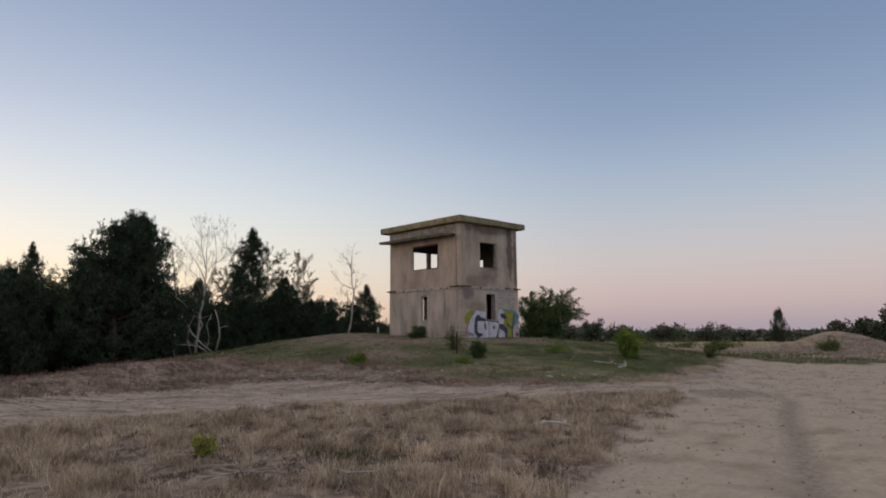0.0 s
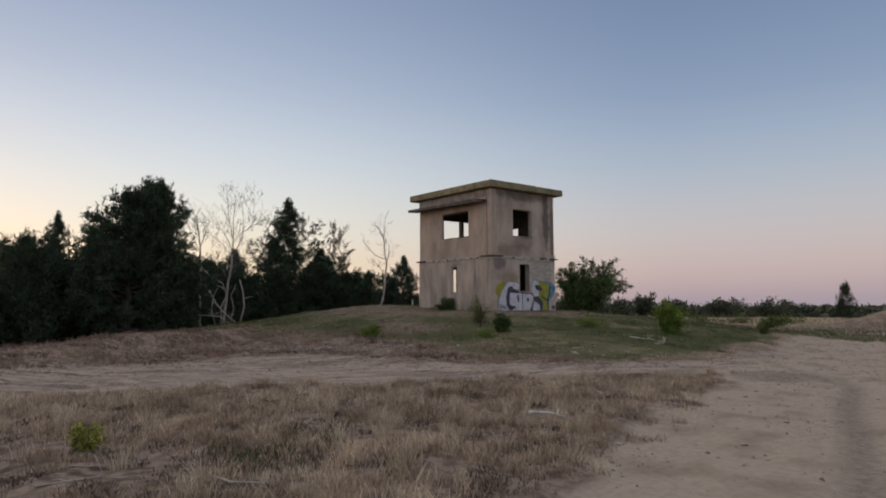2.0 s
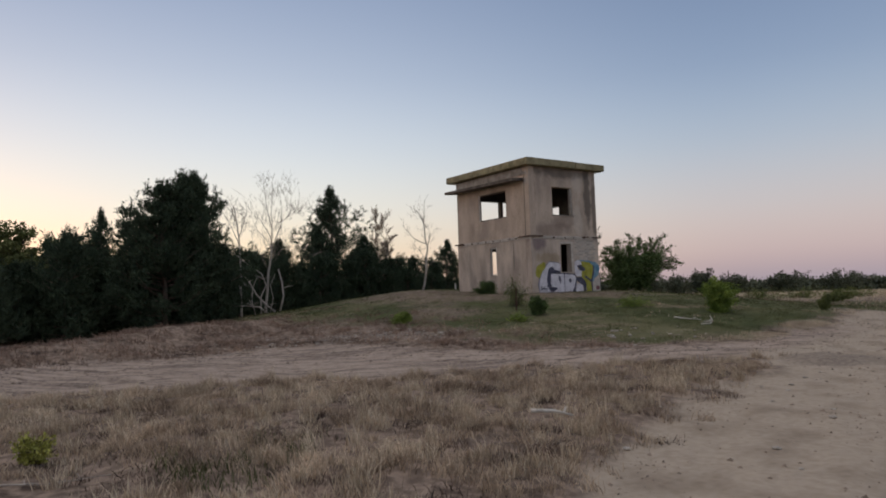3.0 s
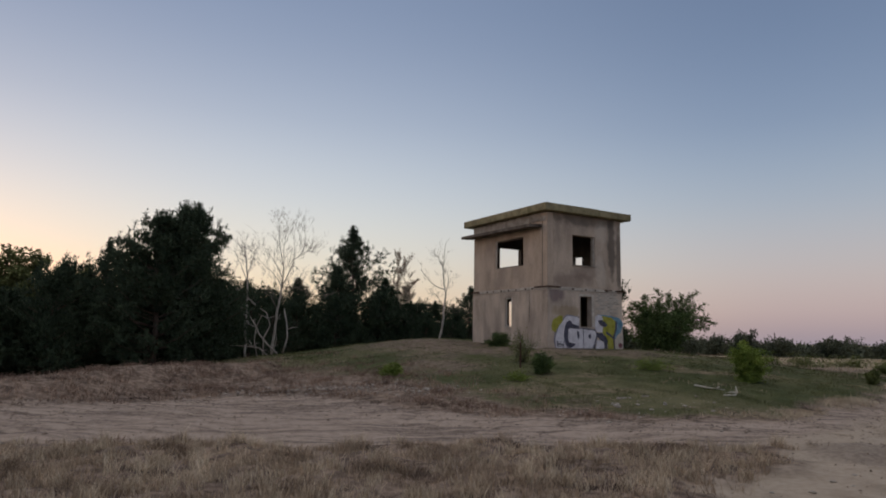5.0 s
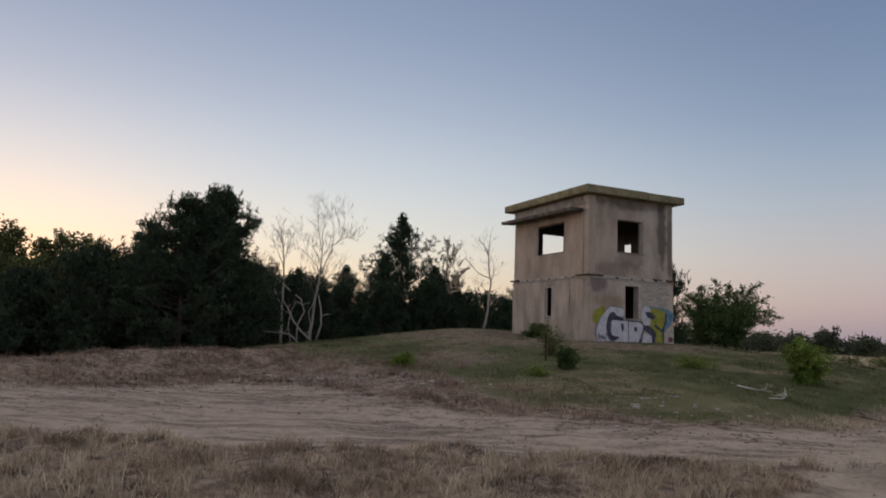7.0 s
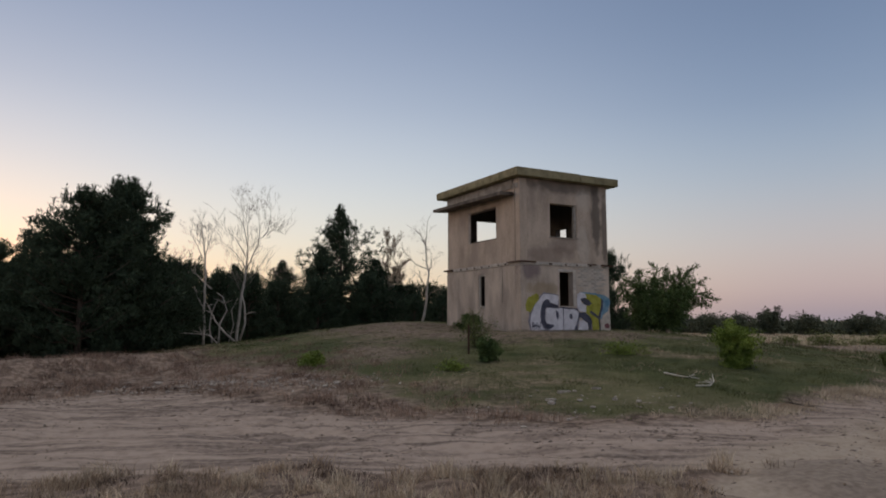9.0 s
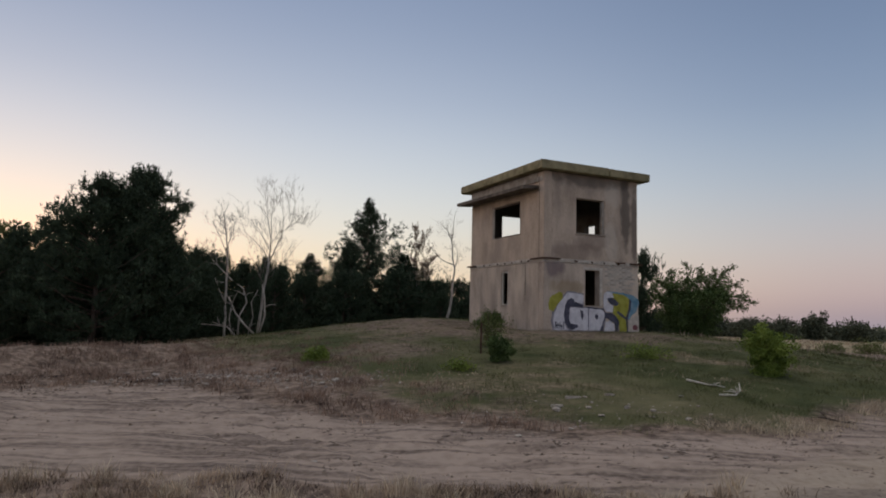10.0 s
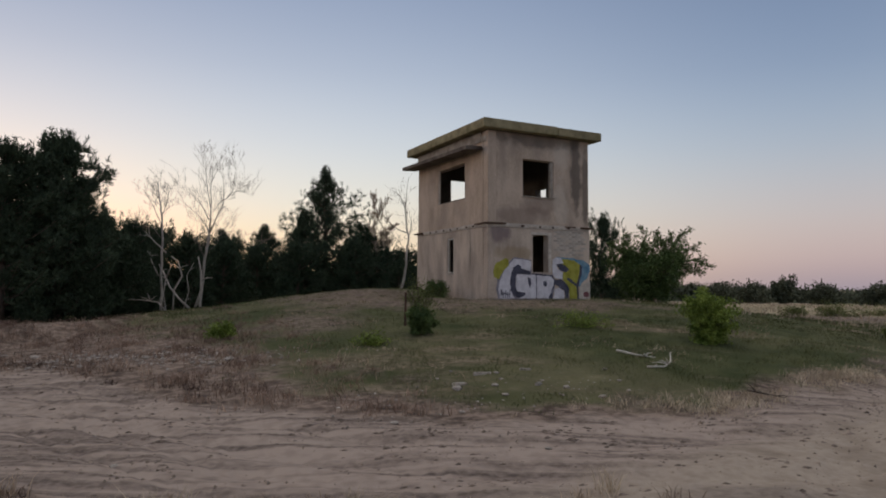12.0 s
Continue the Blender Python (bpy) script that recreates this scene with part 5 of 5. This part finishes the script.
c = rng.normal(0, 1, (1700, 2)) * np.array([1.5, 0.45]) @ np.array([[0.86, -0.5], [0.5, 0.86]]) + np.array([-10.6, -4.75])
c = np.concatenate([c, rng.uniform((-8.4, -11.3), (-4.2, -9.6), (110, 2))])
size = np.minimum(rng.gamma(1.8, 0.008, len(c)), 0.045)[:, None, None] + 0.006
corner = np.array([[1, 0, 0], [-0.5, 0.87, 0], [-0.5, -0.87, 0], [0.1, 0, 0.6]])[None] * rng.uniform(0.6, 1.3, (len(c), 4, 1)) * size
corner = corner + np.column_stack([c, height(c[:, 0], c[:, 1])])[:, None, :]
gravel = part("gravel", tri_mesh("gravel", corner[:, [0, 1, 3, 1, 2, 3, 2, 0, 3]].reshape(-1, 3)), M["gravel"], None)
tagged(gravel, "pale broken gravel spilt beside the track", "gravel", kind="stuff")


# ---------------------------------------------------------------- grass
def blades(name, xy, h, lean, width, seed, mat, label):
    """One mesh of bent blades: a lower quad, given as two triangles, and a tip."""
    rng = np.random.default_rng(seed)
    n = len(xy)
    z = height(xy[:, 0], xy[:, 1]) - 0.01
    root = np.column_stack([xy, z])
    a = rng.uniform(0, 6.283, n)
    side = np.column_stack([np.cos(a), np.sin(a), np.zeros(n)]) * (width * rng.uniform(0.6, 1.4, n))[:, None]
    b = rng.uniform(0, 6.283, n)
    way = np.column_stack([np.cos(b), np.sin(b), np.zeros(n)]) * (lean * rng.uniform(0.2, 1.3, n) * h)[:, None]
    up = np.column_stack([np.zeros(n), np.zeros(n), h])
    mid = root + way * 0.35 + up * 0.6
    tip = root + way + up
    v = np.stack([root - side, root + side, mid + side * 0.7, mid - side * 0.7, tip], 1).reshape(-1, 3).astype(np.float32)
    base = np.arange(n)[:, None] * 5
    quad = (base + np.array([[0, 1, 2, 3]]))
    tri = (base + np.array([[3, 2, 4]]))
    loops = np.concatenate([quad, tri], 1).ravel().astype(np.int32)
    me = bpy.data.meshes.new(name)
    me.vertices.add(len(v))
    me.vertices.foreach_set("co", v.ravel())
    me.loops.add(len(loops))
    me.loops.foreach_set("vertex_index", loops)
    me.polygons.add(2 * n)
    me.polygons.foreach_set("loop_start", (np.arange(n)[:, None] * 7 + np.array([[0, 4]])).ravel().astype(np.int32))
    me.update(calc_edges=True)
    ob = part(name, me, M[mat], None)
    return tagged(ob, label, "grass", kind="stuff")


def scatter(n, lo, hi, accept, seed, clump=0.0, per=1):
    rng = np.random.default_rng(seed)
    c = rng.uniform(lo, hi, (n, 2))
    c = c[rng.random(n) < accept(c[:, 0], c[:, 1])]
    size = np.repeat(rng.uniform(0.45, 1.25, len(c)), per)
    p = np.repeat(c, per, 0) + rng.normal(0, clump, (len(c) * per, 2))
    return p, size * rng.uniform(0.5, 1.1, len(p))


tufts = lambda x, y: np.clip(0.5 + 1.6 * wobble(x, y, 1.7, 1.5) + 1.3 * wobble(x, y, 0.7, 4), 0.10, 1)
bare = lambda x, y: 1 - 0.9 * np.exp(-(((x + 18.5) / 1.3) ** 2 + ((y + 15.4) / 0.7) ** 2) ** 2)
p, s = scatter(1500, (-24, -19.5), (-7, -7), lambda x, y: zones(x, y)[1] * bare(x, y), 21, 0.05, 46)
blades("tall_tufts", p, 0.19 * s, 0.75, 0.0034, 22, "paletuft", "taller pale tufts standing out of the dry grass")
p, s = scatter(2600, (-24, -19.5), (-7, -7), lambda x, y: zones(x, y)[1] * (wobble(x, y, 1.1, 13) > 0.1), 23, 0.09, 40)
blades("dark_litter", p, 0.075 * s, 1.2, 0.004, 24, "darklitter", "dark withered stalks low in the dry grass")
p, s = scatter(70, (-17.9, -16.3), (-16.2, -14.9), lambda x, y: np.exp(-((x + 17.0) ** 2 + (y + 15.6) ** 2) / 0.3), 25, 0.1, 40)
blades("olive_grass", p, 0.11 * s, 0.8, 0.0035, 26, "greengrass", "olive patch of grass still green among the straw")
p, s = scatter(15500, (-24, -19.5), (-7, -7), lambda x, y: zones(x, y)[1] * tufts(x, y) * bare(x, y), 1, 0.06, 30)
blades("dry_grass", p, 0.112 * s * (1 + 0.5 * wobble(p[:, 0], p[:, 1], 2.1, 5)), 0.8, 0.0034, 2, "strawgrass", "fuzzy tufts of dry straw-coloured grass between the tracks")
p, s = scatter(11000, (-26, -11.0), (-7, 5), lambda x, y: (1 - zones(x, y)[0]) * (1 - zones(x, y)[1]) * (1 - zones(x, y)[2]) * tufts(x, y) * (y < np.interp(x, BERM_X, BERM_Y) + 1.5), 3, 0.09, 16)
blades("dry_grass", p, 0.14 * s, 0.8, 0.005, 4, "bankgrass", "dry brown grass on the low bank behind the track")
def ledges(x, y):
    """Where the small scarps of the bank show as dark lines, in rows beside the track."""
    off = y - np.interp(x, TRACK_X, TRACK_Y) + 0.3 * wobble(x, y, 3.7, 3)
    return sum(np.exp(-((off - at) / 0.11) ** 2) * (wobble(x, y, 2.4, at) > -0.15) for at in (0.05, 0.75, 1.5)) * sstep(-8.5, -10.5, x)


# dark blades added in place of the shaded scarp faces, which have no steps
p, s = scatter(16000, (-26, -16), (-8, 2), ledges, 31, 0.06, 14)
blades("dark_litter", p, 0.085 * s, 1.2, 0.005, 32, "darklitter", "rows of dark blades standing in for the shaded scarps of the bank")
p, s = scatter(30000, (-11, -13), (14, 12), lambda x, y: zones(x, y)[2] * np.clip(0.55 + 0.8 * wobble(x, y, 2.6, 2) + 0.7 * wobble(x, y, 0.9, 6), 0.08, 1), 5, 0.10, 11)
blades("short_grass", p, 0.085 * s, 1.1, 0.0032, 6, "greengrass", "short dull green grass on the mound")
p, s = scatter(4200, (-10, -13), (14, 12), lambda x, y: zones(x, y)[2] * (wobble(x, y, 3.3, 7) > 0.32), 7, 0.1, 12)
blades("dry_grass", p, 0.10 * s, 1.0, 0.0035, 8, "strawgrass", "scattered dry tufts among the green grass")
edge = lambda x, y: np.exp(-((np.interp(x, TRACK_X, TRACK_Y) + 0.25 - y) / 0.3) ** 2) * np.clip(0.3 + wobble(x, y, 2.9, 9), 0, 1) * sstep(-7.5, -5.5, x) * sstep(8, 0, x)
p, s = scatter(30000, (-10, -13), (10, -7), edge, 9, 0.06, 12)
blades("dry_grass", p, 0.10 * s, 0.8, 0.0038, 10, "paletuft", "pale fringe of dry grass along the track")
p, s = scatter(2600, (5, -18), (28, 10), lambda x, y: (1 - zones(x, y)[0]) * zones(x, y)[2], 13, 0.2, 9)
blades("heath_grass", p, 0.11 * s, 0.7, 0.009, 14, "greengrass", "thin green grass on the heath beside the sand")
p, s = scatter(6500, (6, -16), (60, 40), lambda x, y: (1 - zones(x, y)[0]) * tufts(x, y) * 0.7, 11, 0.25, 7)
blades("heath_grass", p, 0.22 * s, 0.5, 0.014, 12, "strawgrass", "dry grass of the wide heath")
